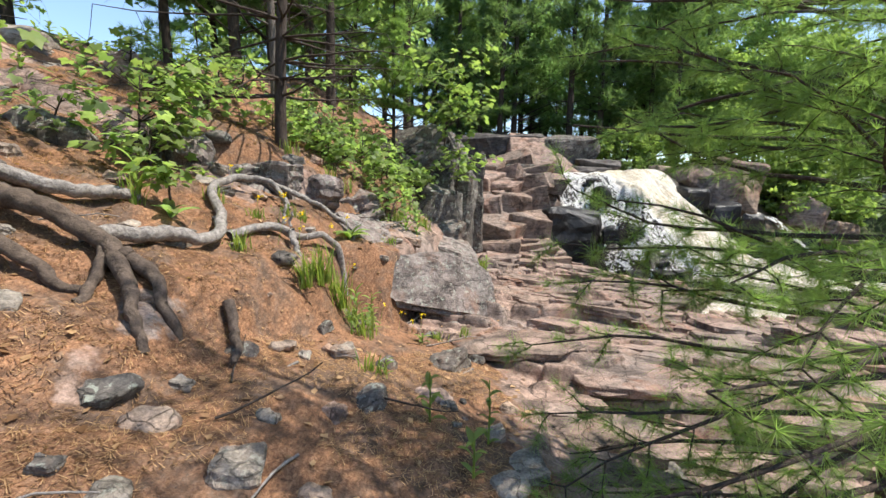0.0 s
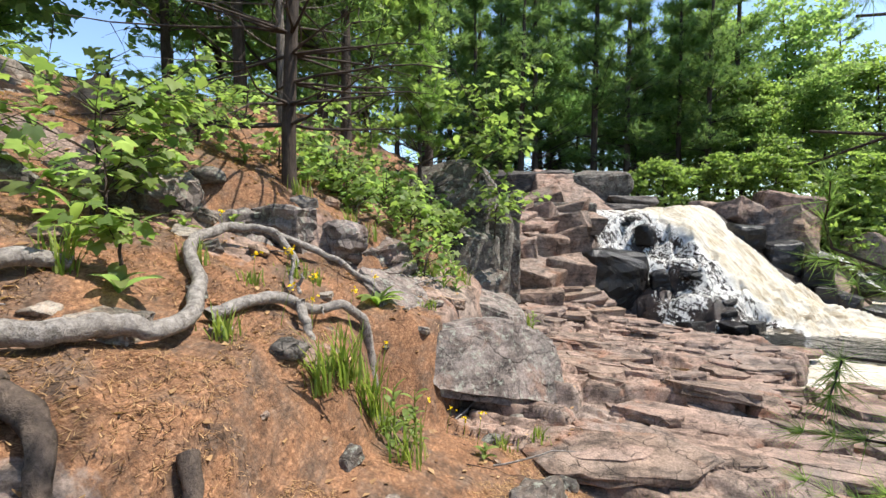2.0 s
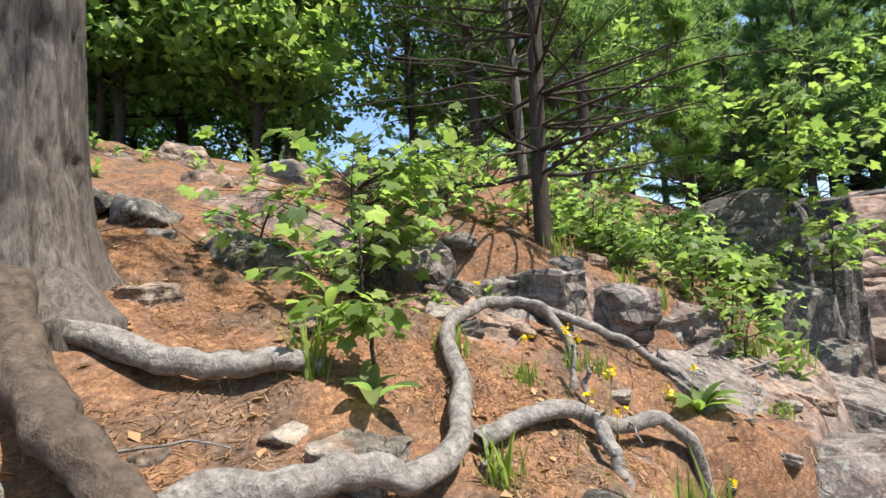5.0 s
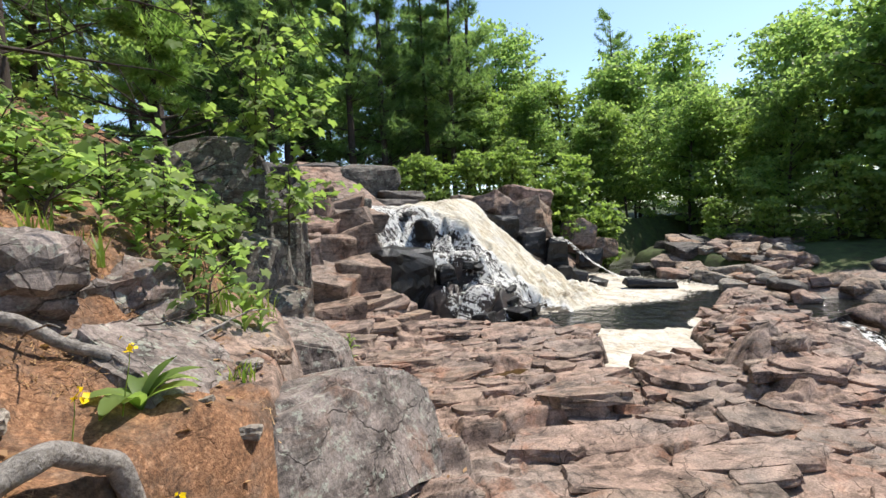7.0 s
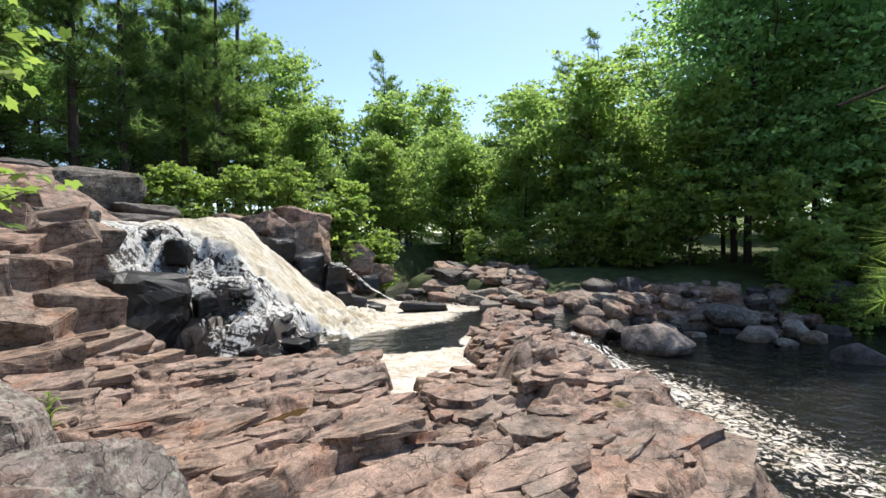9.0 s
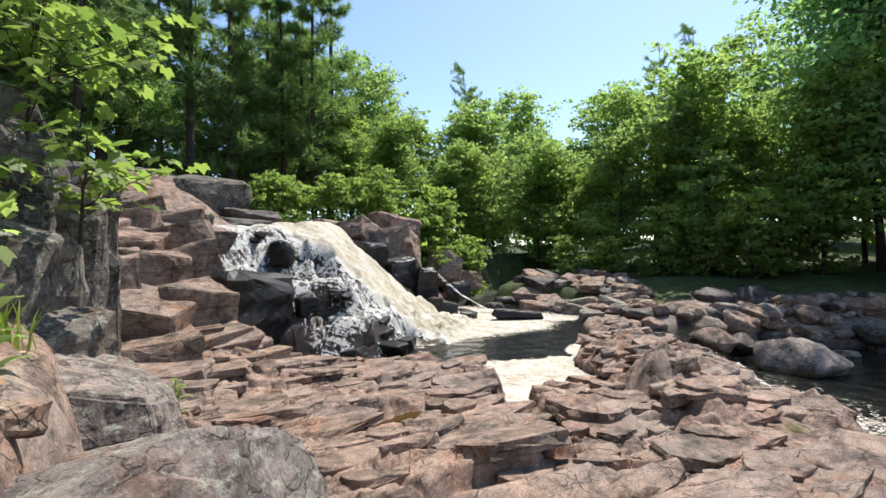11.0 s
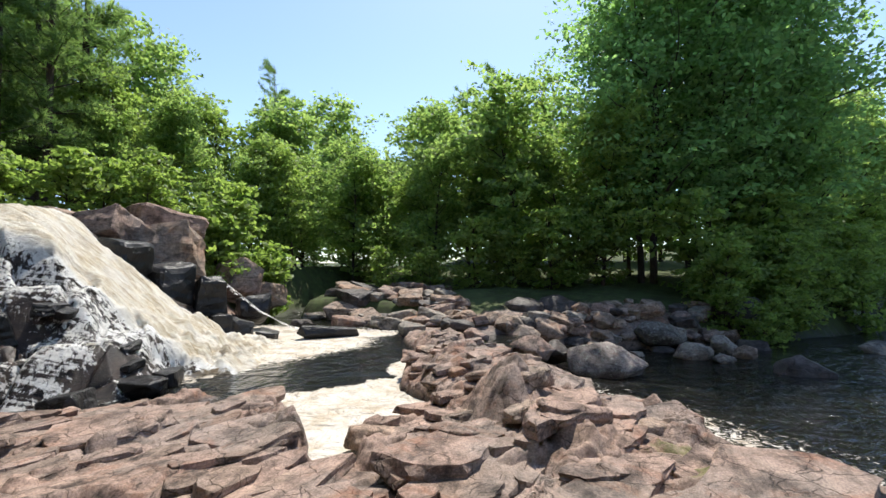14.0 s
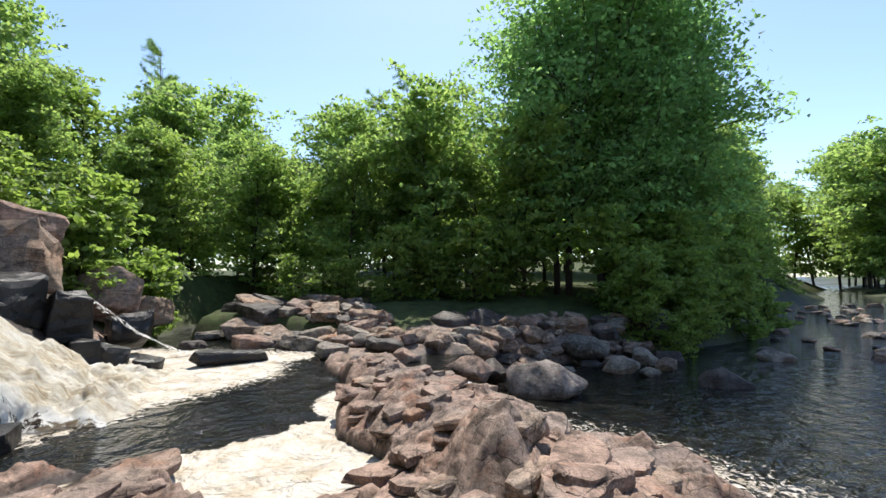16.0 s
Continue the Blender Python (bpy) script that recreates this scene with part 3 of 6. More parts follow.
def make_falls():
    """Falling white water: streaks along the flow, torn open where it runs thin over rock."""
    m, n, l, b = material("falling_water")
    at = n.new("ShaderNodeAttribute")
    at.attribute_name = "flow"
    sep = n.new("ShaderNodeSeparateXYZ")
    l.new(at.outputs["Vector"], sep.inputs["Vector"])
    mp = n.new("ShaderNodeMapping")
    mp.inputs["Scale"].default_value = (14.0, 1.5, 0.0)
    l.new(at.outputs["Vector"], mp.inputs["Vector"])
    streak = noise_node(n, l, mp.outputs["Vector"], 1.0, 6, 0.72, 0.9)
    clot = noise_node(n, l, world_coords(n), 4.5, 8, 0.75, 0.8)
    body = ramp(n, l, streak, (0.36, (0.40, 0.28, 0.14)), (0.46, (0.62, 0.50, 0.32)), (0.56, (0.80, 0.73, 0.58)))
    white = ramp(n, l, clot, (0.3, (0.74, 0.71, 0.65)), (0.55, (0.95, 0.93, 0.88)))
    density = ramp(n, l, sep.outputs["Z"], (0.70, 0.0), (0.95, 1.0))
    lump = ramp(n, l, noise_node(n, l, world_coords(n), 2.2, 5, 0.65, 0.5), (0.42, 0.03), (0.62, 0.5))
    l.new(mix(n, l, density, white, mix(n, l, lump, body, white)), b.inputs["Base Color"])
    b.inputs["Roughness"].default_value = 0.55
    relief(n, l, b, (streak, 0.07, 0.9), (clot, 0.06, 0.9))
    a, c = n.new("ShaderNodeMath"), n.new("ShaderNodeMath")
    a.operation, c.operation = "ADD", "MULTIPLY_ADD"
    fall_map = n.new("ShaderNodeMapping")
    fall_map.inputs["Scale"].default_value = (1.0, 1.0, 0.3)
    l.new(world_coords(n), fall_map.inputs["Vector"])
    l.new(mix(n, l, 0.6, streak, noise_node(n, l, fall_map.outputs["Vector"], 11.0, 6, 0.8, 0.5)), c.inputs[0])
    c.inputs[1].default_value, c.inputs[2].default_value = 3.2, -1.6
    l.new(c.outputs[0], a.inputs[0])
    l.new(sep.outputs["Z"], a.inputs[1])
    hole, clear = n.new("ShaderNodeMixShader"), n.new("ShaderNodeBsdfTransparent")
    l.new(ramp(n, l, a.outputs[0], (0.50, 0.0), (0.56, 1.0)), hole.inputs["Fac"])
    l.new(clear.outputs["BSDF"], hole.inputs[1])
    glow, body_mix = n.new("ShaderNodeBsdfTranslucent"), n.new("ShaderNodeMixShader")
    l.new(b.inputs["Base Color"].links[0].from_socket, glow.inputs["Color"])
    body_mix.inputs["Fac"].default_value = 0.2
    l.new(b.outputs["BSDF"], body_mix.inputs[1])
    l.new(glow.outputs["BSDF"], body_mix.inputs[2])
    l.new(body_mix.outputs["Shader"], hole.inputs[2])
    l.new(hole.outputs["Shader"], n["Material Output"].inputs["Surface"])
    return m


FALLS = make_falls()


def fall_sheet():
    gx, gy = np.arange(3.0, 11.6, 0.035), np.arange(10.3, 19.0, 0.035)
    X, Y = np.meshgrid(gx, gy, indexing="ij")
    z = land(X, Y)[0]
    d = -side(X, Y, FALL_FOOT)
    left = side(X, Y, [(4.3, 10.0), (4.15, 11.9), (4.4, 12.9), (3.6, 13.5), (3.5, 14.4), (3.2, 21.5)])
    rightd = -side(X, Y, [(11.8, 11.9), (9.8, 12.6), (8.4, 13.4), (7.6, 14.6), (7.3, 15.5), (7.4, 21.5)])
    inside = np.minimum(left, rightd)
    core = fade(4.75, 5.4, X + 0.43 * (Y - 14.5)) * fade(0.0, 0.35, rightd)
    lace = 0.55 * fade(0.0, 0.3, left) * fade(-0.5, 0.3, d) - 0.42 * blob(X, Y, 4.75, 12.6, 0.35, 0.5) - 0.4 * blob(X, Y, 5.2, 11.3, 0.8, 0.3) - 0.28 * blob(X, Y, 4.85, 14.0, 0.5, 0.3, 25) - 0.3 * blob(X, Y, 5.1, 12.6, 0.3, 0.5, 30)
    dens = np.clip(np.maximum(core, lace), 0, 1) * fade(-0.02, 0.12, inside)
    top = np.maximum(z + 0.03 + 0.10 * core, POOL - 0.05 + 0.12 * core * fade(-1.2, 0.2, d))
    calm = fade(3.4, 4.2, d)
    top = top * (1 - calm) + 1.86 * calm
    dens = dens * (1 - 0.3 * calm)
    top = top + core * (1 - calm) * (0.12 * fbm(X * 3.5, Y * 3.5, 4, 77) + 0.07 * noise2(X * 1.2 + Y * 0.7, Y * 0.5 - X * 0.2, 78))
    top = top + 0.30 * core * fade(-1.0, -0.3, d) * fade(1.6, 0.3, d) * np.clip(0.35 + fbm(X * 3.2, Y * 3.2, 4, 79), 0, 1)
    flow = np.stack([0.85 * X + 0.5 * Y, d, dens], -1)
    nx, ny = X.shape
    k = np.arange(nx * ny).reshape(nx, ny)
    keep = (inside > -0.03) & (d > -1.0)
    cell = keep[:-1, :-1] & keep[1:, 1:]
    quads = np.stack([k[:-1, :-1], k[1:, :-1], k[1:, 1:], k[:-1, 1:]], -1)[cell]
    me = quick_mesh("waterfall", np.stack([X, Y, top], -1).reshape(-1, 3), quads, [FALLS], smooth=True)
    me.attributes.new("flow", "FLOAT_VECTOR", "POINT").data.foreach_set("vector", flow.astype(np.float32).ravel())
    return tagged(new("waterfall", me), "white and tan waterfall tumbling over stepped black rock", "waterfall", kind="structure")


fall_sheet()


def ribbon(name, points, width, dens, label):
    """A narrow run of white water."""
    P = np.asarray(points, float)
    t = np.linspace(0, len(P) - 1, 40)
    C = np.stack([np.interp(t, range(len(P)), P[:, k]) for k in range(3)], -1)
    T = np.gradient(C, axis=0)
    N = np.stack([-T[:, 1], T[:, 0], 0 * T[:, 0]], -1)
    N /= np.linalg.norm(N, axis=1)[:, None]
    w = np.linspace(-0.5, 0.5, 17)
    V = C[:, None] + N[:, None] * (w[None, :, None] * width)
    V[:, :, 2] += 0.05 * fbm(V[:, :, 0] * 5, V[:, :, 1] * 5, 3, 3) - 0.25 * np.abs(w[None]) ** 2
    D = dens * (1 - (2 * np.abs(w[None])) ** 3) + 0 * V[:, :, 0]
    F = np.stack([w[None] * width + 0 * V[:, :, 0], np.cumsum(np.linalg.norm(T, axis=1))[:, None] + 0 * D, D], -1)
    k = np.arange(40 * 17).reshape(40, 17)
    q = np.stack([k[:-1, :-1], k[1:, :-1], k[1:, 1:], k[:-1, 1:]], -1).reshape(-1, 4)
    me = quick_mesh(name, V.reshape(-1, 3), q, [FALLS], smooth=True)
    me.attributes.new("flow", "FLOAT_VECTOR", "POINT").data.foreach_set("vector", F.astype(np.float32).ravel())
    return tagged(new(name, me), label, "waterfall", kind="structure")


ribbon("side_waterfall", [(10.1, 14.9, 0.75), (10.4, 14.3, 0.55), (10.7, 13.6, -0.1), (11.2, 12.9, -0.62), (11.6, 12.4, -0.72)], 0.5, 0.52, "narrow white side fall between black boulders")
ribbon("rapid", [(10.2, 7.6, -0.78), (9.6, 6.6, -0.9), (8.9, 5.8, -1.18), (8.3, 5.1, -1.27), (7.6, 4.4, -1.27)], 1.3, 0.55, "short white rapid spilling past the rock bar")

me = mesh_of("puddle", [(2.36 + 0.75 * math.cos(a) - 0.03 * math.sin(a), 7.93 + 0.05 * math.cos(a) + 0.3 * math.sin(a), -0.545) for a in np.linspace(0, 2 * math.pi, 40, endpoint=False)], [range(40)], make_water("puddle_water", (0.055, 0.030, 0.008), 0.05, 0.1))
tagged(new("puddle", me), "shallow amber puddle caught between rock ledges", "water", kind="structure")

# ---- trees ----
def leaf_cards(centres, size, rng, flat=0.6, long=1.6, spread=0.35):
    """Small pointed leaves folded along the midrib, one island each."""
    n = len(centres)
    up = rng.normal(0, 1, (n, 3)) * (1 - flat) + np.array([0, 0, 1.0]) * flat
    up /= np.linalg.norm(up, axis=1)[:, None]
    a = rng.normal(0, 1, (n, 3))
    a -= (a * up).sum(1)[:, None] * up
    a /= np.linalg.norm(a, axis=1)[:, None]
    b = np.cross(up, a)
    s = size * (1 + spread * rng.uniform(-1, 1, (n, 1)))
    tip, root = centres + a * s * long / 2, centres - a * s * long / 2
    left = centres + b * s / 2 + up * s * 0.12
    rightv = centres - b * s / 2 + up * s * 0.12
    v = np.stack([root, rightv, tip, left], 1).reshape(-1, 3)
    k = np.arange(n)[:, None] * 4
    return v, np.concatenate([k + [0, 1, 2], k + [0, 2, 3]], 0)


def tube(points, radii, sides=7):
    """A tapered limb through points."""
    P = np.asarray(points, float)
    T = np.gradient(P, axis=0)
    T /= np.linalg.norm(T, axis=1)[:, None] + 1e-9
    ref = np.array([0, 0, 1.0]) if abs(T[:, 2]).mean() < 0.8 else np.array([1.0, 0, 0])
    A = np.cross(T, ref)
    A /= np.linalg.norm(A, axis=1)[:, None] + 1e-9
    Bv = np.cross(T, A)
    th = np.linspace(0, 2 * np.pi, sides, endpoint=False)
    r = np.asarray(radii, float)[:, None, None]
    V = P[:, None] + r * (np.cos(th)[None, :, None] * A[:, None] + np.sin(th)[None, :, None] * Bv[:, None])
    m = len(P)
    k = np.arange(m * sides).reshape(m, sides)
    q = np.stack([k[:-1], np.roll(k, -1, 1)[:-1], np.roll(k, -1, 1)[1:], k[1:]], -1).reshape(-1, 4)
    return V.reshape(-1, 3), q


def merge(pieces):
    vs, fs, base = [], [], 0
    for v, f in pieces:
        vs.append(v)
        fs.append(np.asarray(f) + base)
        base += len(v)
    return np.concatenate(vs), np.concatenate(fs)


def bend(p0, direction, length, rng, lift=0.0, wander=0.12, n=6):
    p, d, out = np.array(p0, float), np.array(direction, float), []
    d /= np.linalg.norm(d)
    for k in range(n):
        out.append(p.copy())
        d = d + rng.normal(0, wander, 3) + np.array([0, 0, lift / n])
        d /= np.linalg.norm(d)
        p = p + d * length / (n - 1)
    return np.array(out)


def broadleaf(seed, height, width, leaves, size, leaf, bark, bare=0.25, trunk_r=0.11, lean=0.03):
    """A broad-leaved tree: trunk, limbs and a crown of many small leaves in uneven tiers."""
    rng = np.random.default_rng(seed)
    trunk = bend((0, 0, -0.2), (lean, lean * 0.5, 1), height, rng, 0.2, 0.05, 10)
    wood = [tube(trunk, np.linspace(trunk_r, 0.02, 10))]
    pts = []
    limbs = int(16 + height * 1.6)
    for k in range(limbs):
        f = bare + (0.98 - bare) * (k + rng.uniform(0, 1)) / limbs
        i = f * 9
        p = trunk[int(i)] * (1 - i % 1) + trunk[min(9, int(i) + 1)] * (i % 1)
        ang = rng.uniform(0, 2 * np.pi)
        reach = width * (0.35 + 0.75 * math.sin(math.pi * min(1, (f - bare) / (1.02 - bare) * 0.8 + 0.2))) * rng.uniform(0.55, 1.1)
        limb = bend(p, (math.cos(ang), math.sin(ang), 0.35 + 0.5 * f), reach, rng, 0.25, 0.16)
        wood.append(tube(limb, np.linspace(trunk_r * (1 - f) * 0.45 + 0.012, 0.006, 6), 5))
        for q in limb[2:]:
            for _ in range(3):
                c = q + rng.normal(0, 0.24 * width, 3) * (1, 1, 0.55)
                m = max(3, int(leaves / (limbs * 12)))
                pts.append(c + rng.normal(0, 1, (m, 3)) * (0.10 * width, 0.10 * width, 0.03 * width))
    v, f = leaf_cards(np.concatenate(pts), size, rng, 0.55)
    wv, wf = merge(wood)
    return quick_mesh("trunk", wv, wf, [bark], smooth=True), quick_mesh("crown", v, f, [leaf])


def needle_tufts(centres, dirs, count, length, rng, width=0.05):
    """Brushes of thin needles round twigs."""
    n = len(centres)
    c, d = np.repeat(centres, count, 0), np.repeat(dirs, count, 0)
    s = d * 0.6 + rng.normal(0, 0.6, (n * count, 3))
    s /= np.linalg.norm(s, axis=1)[:, None]
    w = np.cross(s, rng.normal(0, 1, s.shape))
    w /= np.linalg.norm(w, axis=1)[:, None] + 1e-9
    L = length * rng.uniform(0.7, 1.15, (n * count, 1))
    v = np.stack([c - w * L * width, c + w * L * width, c + s * L], 1).reshape(-1, 3)
    return v, np.arange(n * count * 3).reshape(-1, 3)


def pine(seed, height, width, leaf, bark, bare=0.1, trunk_r=0.16, tufts=5, count=12, length=0.32, whorl=0.5, dead=0.0, droop=0.0, spire=0.0):
    """A pine or spruce: straight trunk, whorls of limbs, brushes of needles along them."""
    rng = np.random.default_rng(seed)
    trunk = bend((0, 0, -0.2), (0.01, 0.0, 1), height, rng, 0.1, 0.012, 12)
    wood, cs, ds = [tube(trunk, np.linspace(trunk_r, 0.015, 12), 9)], [], []
    z = height * bare * (0.6 if bare < 0.3 else 0.28)
    while z < height * 0.985:
        f = z / height
        i = f * 11
        p = trunk[int(i)] * (1 - i % 1) + trunk[min(11, int(i) + 1)] * (i % 1)
        taper = (spire + (1 - spire) * (1 - f)) * (1 - f) ** (0.8 - 0.5 * spire) * min(1, 0.35 + (f - bare) * 3) if f > bare else 0.8
        for k in range(rng.integers(4, 7)):
            ang = rng.uniform(0, 2 * np.pi)
            reach = width * taper * rng.uniform(0.55, 1.15) + 0.12
            limb = bend(p, (math.cos(ang), math.sin(ang), 0.15 + 0.5 * f - droop), reach, rng, 0.25 - droop, 0.08)
            wood.append(tube(limb, np.linspace(0.012 + 0.02 * (1 - f) * trunk_r / 0.16, 0.004, 6), 4))
            if f < bare or rng.uniform() < dead:
                for q in limb[2:]:
                    twig = bend(q, rng.normal(0, 1, 3) + (math.cos(ang), math.sin(ang), -0.3), reach * 0.35, rng, -0.2, 0.15, 4)
                    wood.append(tube(twig, np.linspace(0.005, 0.002, 4), 3))
                continue
            for q0, q1 in zip(limb[1:], limb[2:]):
                for _ in range(tufts):
                    w = rng.uniform(0, 1)
                    out = q1 - q0
                    out /= np.linalg.norm(out)
                    sidev = np.cross(out, (0, 0, 1)) * rng.choice([-1, 1])
                    c = q0 * (1 - w) + q1 * w + sidev * rng.uniform(0, 0.28) * reach + rng.normal(0, 0.03, 3)
                    cs.append(c)
                    ds.append(out * 0.6 + sidev * 0.6 + np.array([0, 0, 0.25]))
        z += whorl * rng.uniform(0.7, 1.3)
    wv, wf = merge(wood)
    v, f = needle_tufts(np.array(cs), np.array(ds), count, length, rng)
    return quick_mesh("trunk", wv, wf, [bark], smooth=True), quick_mesh("crown", v, f, [leaf])


def plant_tree(meshes, name, x, y, label, turn=0.0, scale=1.0, z=None, group="", category="tree"):
    ob = new(name)
    ob.matrix_world = pose(x, y, ground_z(x, y) if z is None else z, 0, 0, turn) @ Matrix.Scale(scale, 4)
    part("trunk", meshes[0], ob)
    part("crown", meshes[1], ob)
    return tagged(ob, label, category, group)


BROAD = [broadleaf(100 + k, 8.0 + 0.8 * k, 2.35 + 0.12 * k, 8000, 0.15, (LEAF, LEAF_BRIGHT, LEAF)[k % 3], BARK_DARK, 0.14) for k in range(4)]
BROAD_DARK = [broadleaf(120 + k, 13.5 + 1.5 * k, 3.5, 8000, 0.145, LEAF_DARK, BARK_DARK, 0.2, 0.15, 0.06) for k in range(2)]
CONIFER = [pine(140 + k, 11 + 1.5 * k, 3.3, NEEDLE, BARK_DARK, 0.14, 0.16, 5, 11, 0.36, 0.85, 0.15, 0.0, 0.25) for k in range(4)]
TALL_PINE = [pine(150 + k, 19, 3.3, NEEDLE, BARK_DARK, 0.58, 0.2, 5, 12, 0.42, 1.15, 0.35, 0.0, 1.0) for k in range(2)]
SHRUB = [broadleaf(160 + k, 1.9, 0.75, 2200, 0.085, LEAF_BRIGHT, BARK_DARK, 0.1, 0.02, 0.1) for k in range(3)]

rng = np.random.default_rng(5)


def grove(meshes, name, n, spot, label, group, smin=0.85, smax=1.15, category="tree"):
    for k in range(n):
        x, y = spot(k)
        plant_tree(meshes[k % len(meshes)], name, x, y, label, rng.uniform(0, 360), rng.uniform(smin, smax), group=group, category=category)


# far bank: a wall of broad-leaved trees, tall dark trees downstream, pines behind
grove(BROAD, "broadleaf_tree", 13, lambda k: (18.3 + rng.uniform(-0.6, 4.5) + 0.1 * k, 3.8 + 1.15 * k), "slim leafy tree with fresh green leaves on the far bank", "far bank trees", 0.55, 1.1)
grove(BROAD_DARK, "broadleaf_tree", 11, lambda k: (20.2 + 0.38 * k + rng.uniform(-0.4, 0.8), 3.4 - 0.72 * k + rng.uniform(-0.3, 0.5)), "tall leaning tree with deep green leaves over the river", "shade trees")
grove(BROAD, "broadleaf_tree", 14, lambda k: (31.5 + rng.uniform(0, 4), 1 + 2.2 * k), "leafy tree in the second row of the woods", "far bank trees", 0.95, 1.3)
grove(BROAD, "broadleaf_tree", 9, lambda k: (12.5 + 1.5 * k + rng.uniform(-0.4, 0.4), 28.5 - 0.9 * k + rng.uniform(-0.5, 1.5)), "leafy tree behind the trees at the fall", "trees above the fall", 0.9, 1.2)
grove(TALL_PINE, "tall_pine", 5, lambda k: [(29.4, 37.4), (35.0, 31.5), (43.0, 16.2), (43.5, 13.2), (37.5, 33.0)][k], "tall thin pine with a ragged open crown", "tall pines", 0.85, 1.0)
grove(BROAD, "broadleaf_tree", 14, lambda k: (-8.5 - 0.7 * k + rng.uniform(-1, 1), 9.5 - 0.9 * k + rng.uniform(-0.5, 0.5)), "leafy tree in the woods behind the old pine", "bank trees", 0.8, 1.1)
grove(CONIFER, "conifer", 6, lambda k: (-11 - rng.uniform(0, 5), 12 - 2.2 * k), "dark conifer in the woods behind the old pine", "bank conifers", 1.0, 1.3)
grove(SHRUB, "bush", 9, lambda k: (16.4 + 0.2 * k + rng.uniform(-0.5, 1.8), 12.5 - 0.9 * k + rng.uniform(-0.4, 0.4)), "leafy green bush under the far bank trees", "far bank bushes", 0.8, 1.5, "bush")
grove(SHRUB, "bush", 22, lambda k: (17.6 + 1.3 * k + rng.uniform(-0.2, 1.2), 0.6 - 0.98 * k + rng.uniform(0.3, 1.2)), "leafy green bush on the bank downstream", "downstream bushes", 1.1, 2.0, "bush")
def bank_spot(k):
    i = 4.1 + 0.28 * k
    (ax, ay), (bx, by) = FAR_EDGE[int(i)], FAR_EDGE[int(i) + 1]
    return ax + (bx - ax) * (i % 1) + rng.uniform(0.3, 1.1), ay + (by - ay) * (i % 1) + rng.uniform(0.2, 0.7)


grove(SHRUB, "bush", 14, bank_spot, "leafy bush hanging over the river's edge", "river edge bushes", 0.7, 1.3, "bush")
def slope_spot(k):
    i = 4.0 + 0.24 * k
    (ax, ay), (bx, by) = FAR_EDGE[int(i)], FAR_EDGE[int(i) + 1]
    out = rng.uniform(-0.5, 1.6)
    return ax + (bx - ax) * (i % 1) + 0.8 * out, ay + (by - ay) * (i % 1) + 0.6 * out


grove(SHRUB, "bush", 18, slope_spot, "leafy bush leaning from the bank over the water", "river edge bushes", 0.7, 1.35, "bush")
grove(BROAD, "broadleaf_tree", 22, lambda k: (24 + 3.0 * k + rng.uniform(-1, 3), -4.2 - 1.85 * k + rng.uniform(0, 4)), "leafy tree beside the river downstream", "downstream trees", 0.9, 1.2)
grove(BROAD, "broadleaf_tree", 14, lambda k: (62 + 3.4 * k + rng.uniform(-2, 2), -44 - 2.0 * k + rng.uniform(-3, 2)), "bright leafy tree at the bend of the river", "downstream trees", 1.9, 2.5)
grove(CONIFER, "conifer", 14, lambda k: (0.5 + 0.9 * k + rng.uniform(-0.4, 0.4), 22.0 + rng.uniform(-1.5, 3)), "dark conifer standing behind the head of the fall", "conifers above the fall")
grove(CONIFER, "conifer", 13, lambda k: (-1.0 + 1.15 * k + rng.uniform(-0.4, 0.4), 26.5 + rng.uniform(-1.5, 3)), "dark conifer standing behind the head of the fall", "conifers above the fall", 1.0, 1.25)
grove(BROAD_DARK, "broadleaf_tree", 8, lambda k: (0.5 + 1.35 * k, 24.0 + rng.uniform(-1, 1)), "shaded leafy tree among the conifers", "trees above the fall", 0.38, 0.52)
grove(BROAD, "broadleaf_tree", 26, lambda k: (72 + rng.uniform(0, 35), -62 + 3.2 * k + rng.uniform(-2, 2)), "leafy tree in the distant woods downstream", "distant trees", 1.5, 2.2)
grove(CONIFER, "conifer", 12, lambda k: (-14 + 1.5 * k, 26 + rng.uniform(-3, 3)), "dark conifer in the woods above the bank", "conifers above the fall", 1.0, 1.3)
grove(BROAD, "broadleaf_tree", 8, lambda k: (11.5 + 1.1 * k, 20 - 0.4 * k + rng.uniform(-0.5, 2)), "leafy tree beside the head of the fall", "trees above the fall", 0.42, 0.6)
grove(BROAD, "broadleaf_tree", 12, lambda k: (-3 - 1.7 * k - (9.0 if k in (3, 4) else 0), 13.5 + rng.uniform(-1.5, 3) - 0.25 * k - (8.0 if k in (3, 4) else 0)), "leafy tree in the woods on top of the bank", "bank trees", 0.8, 1.1)


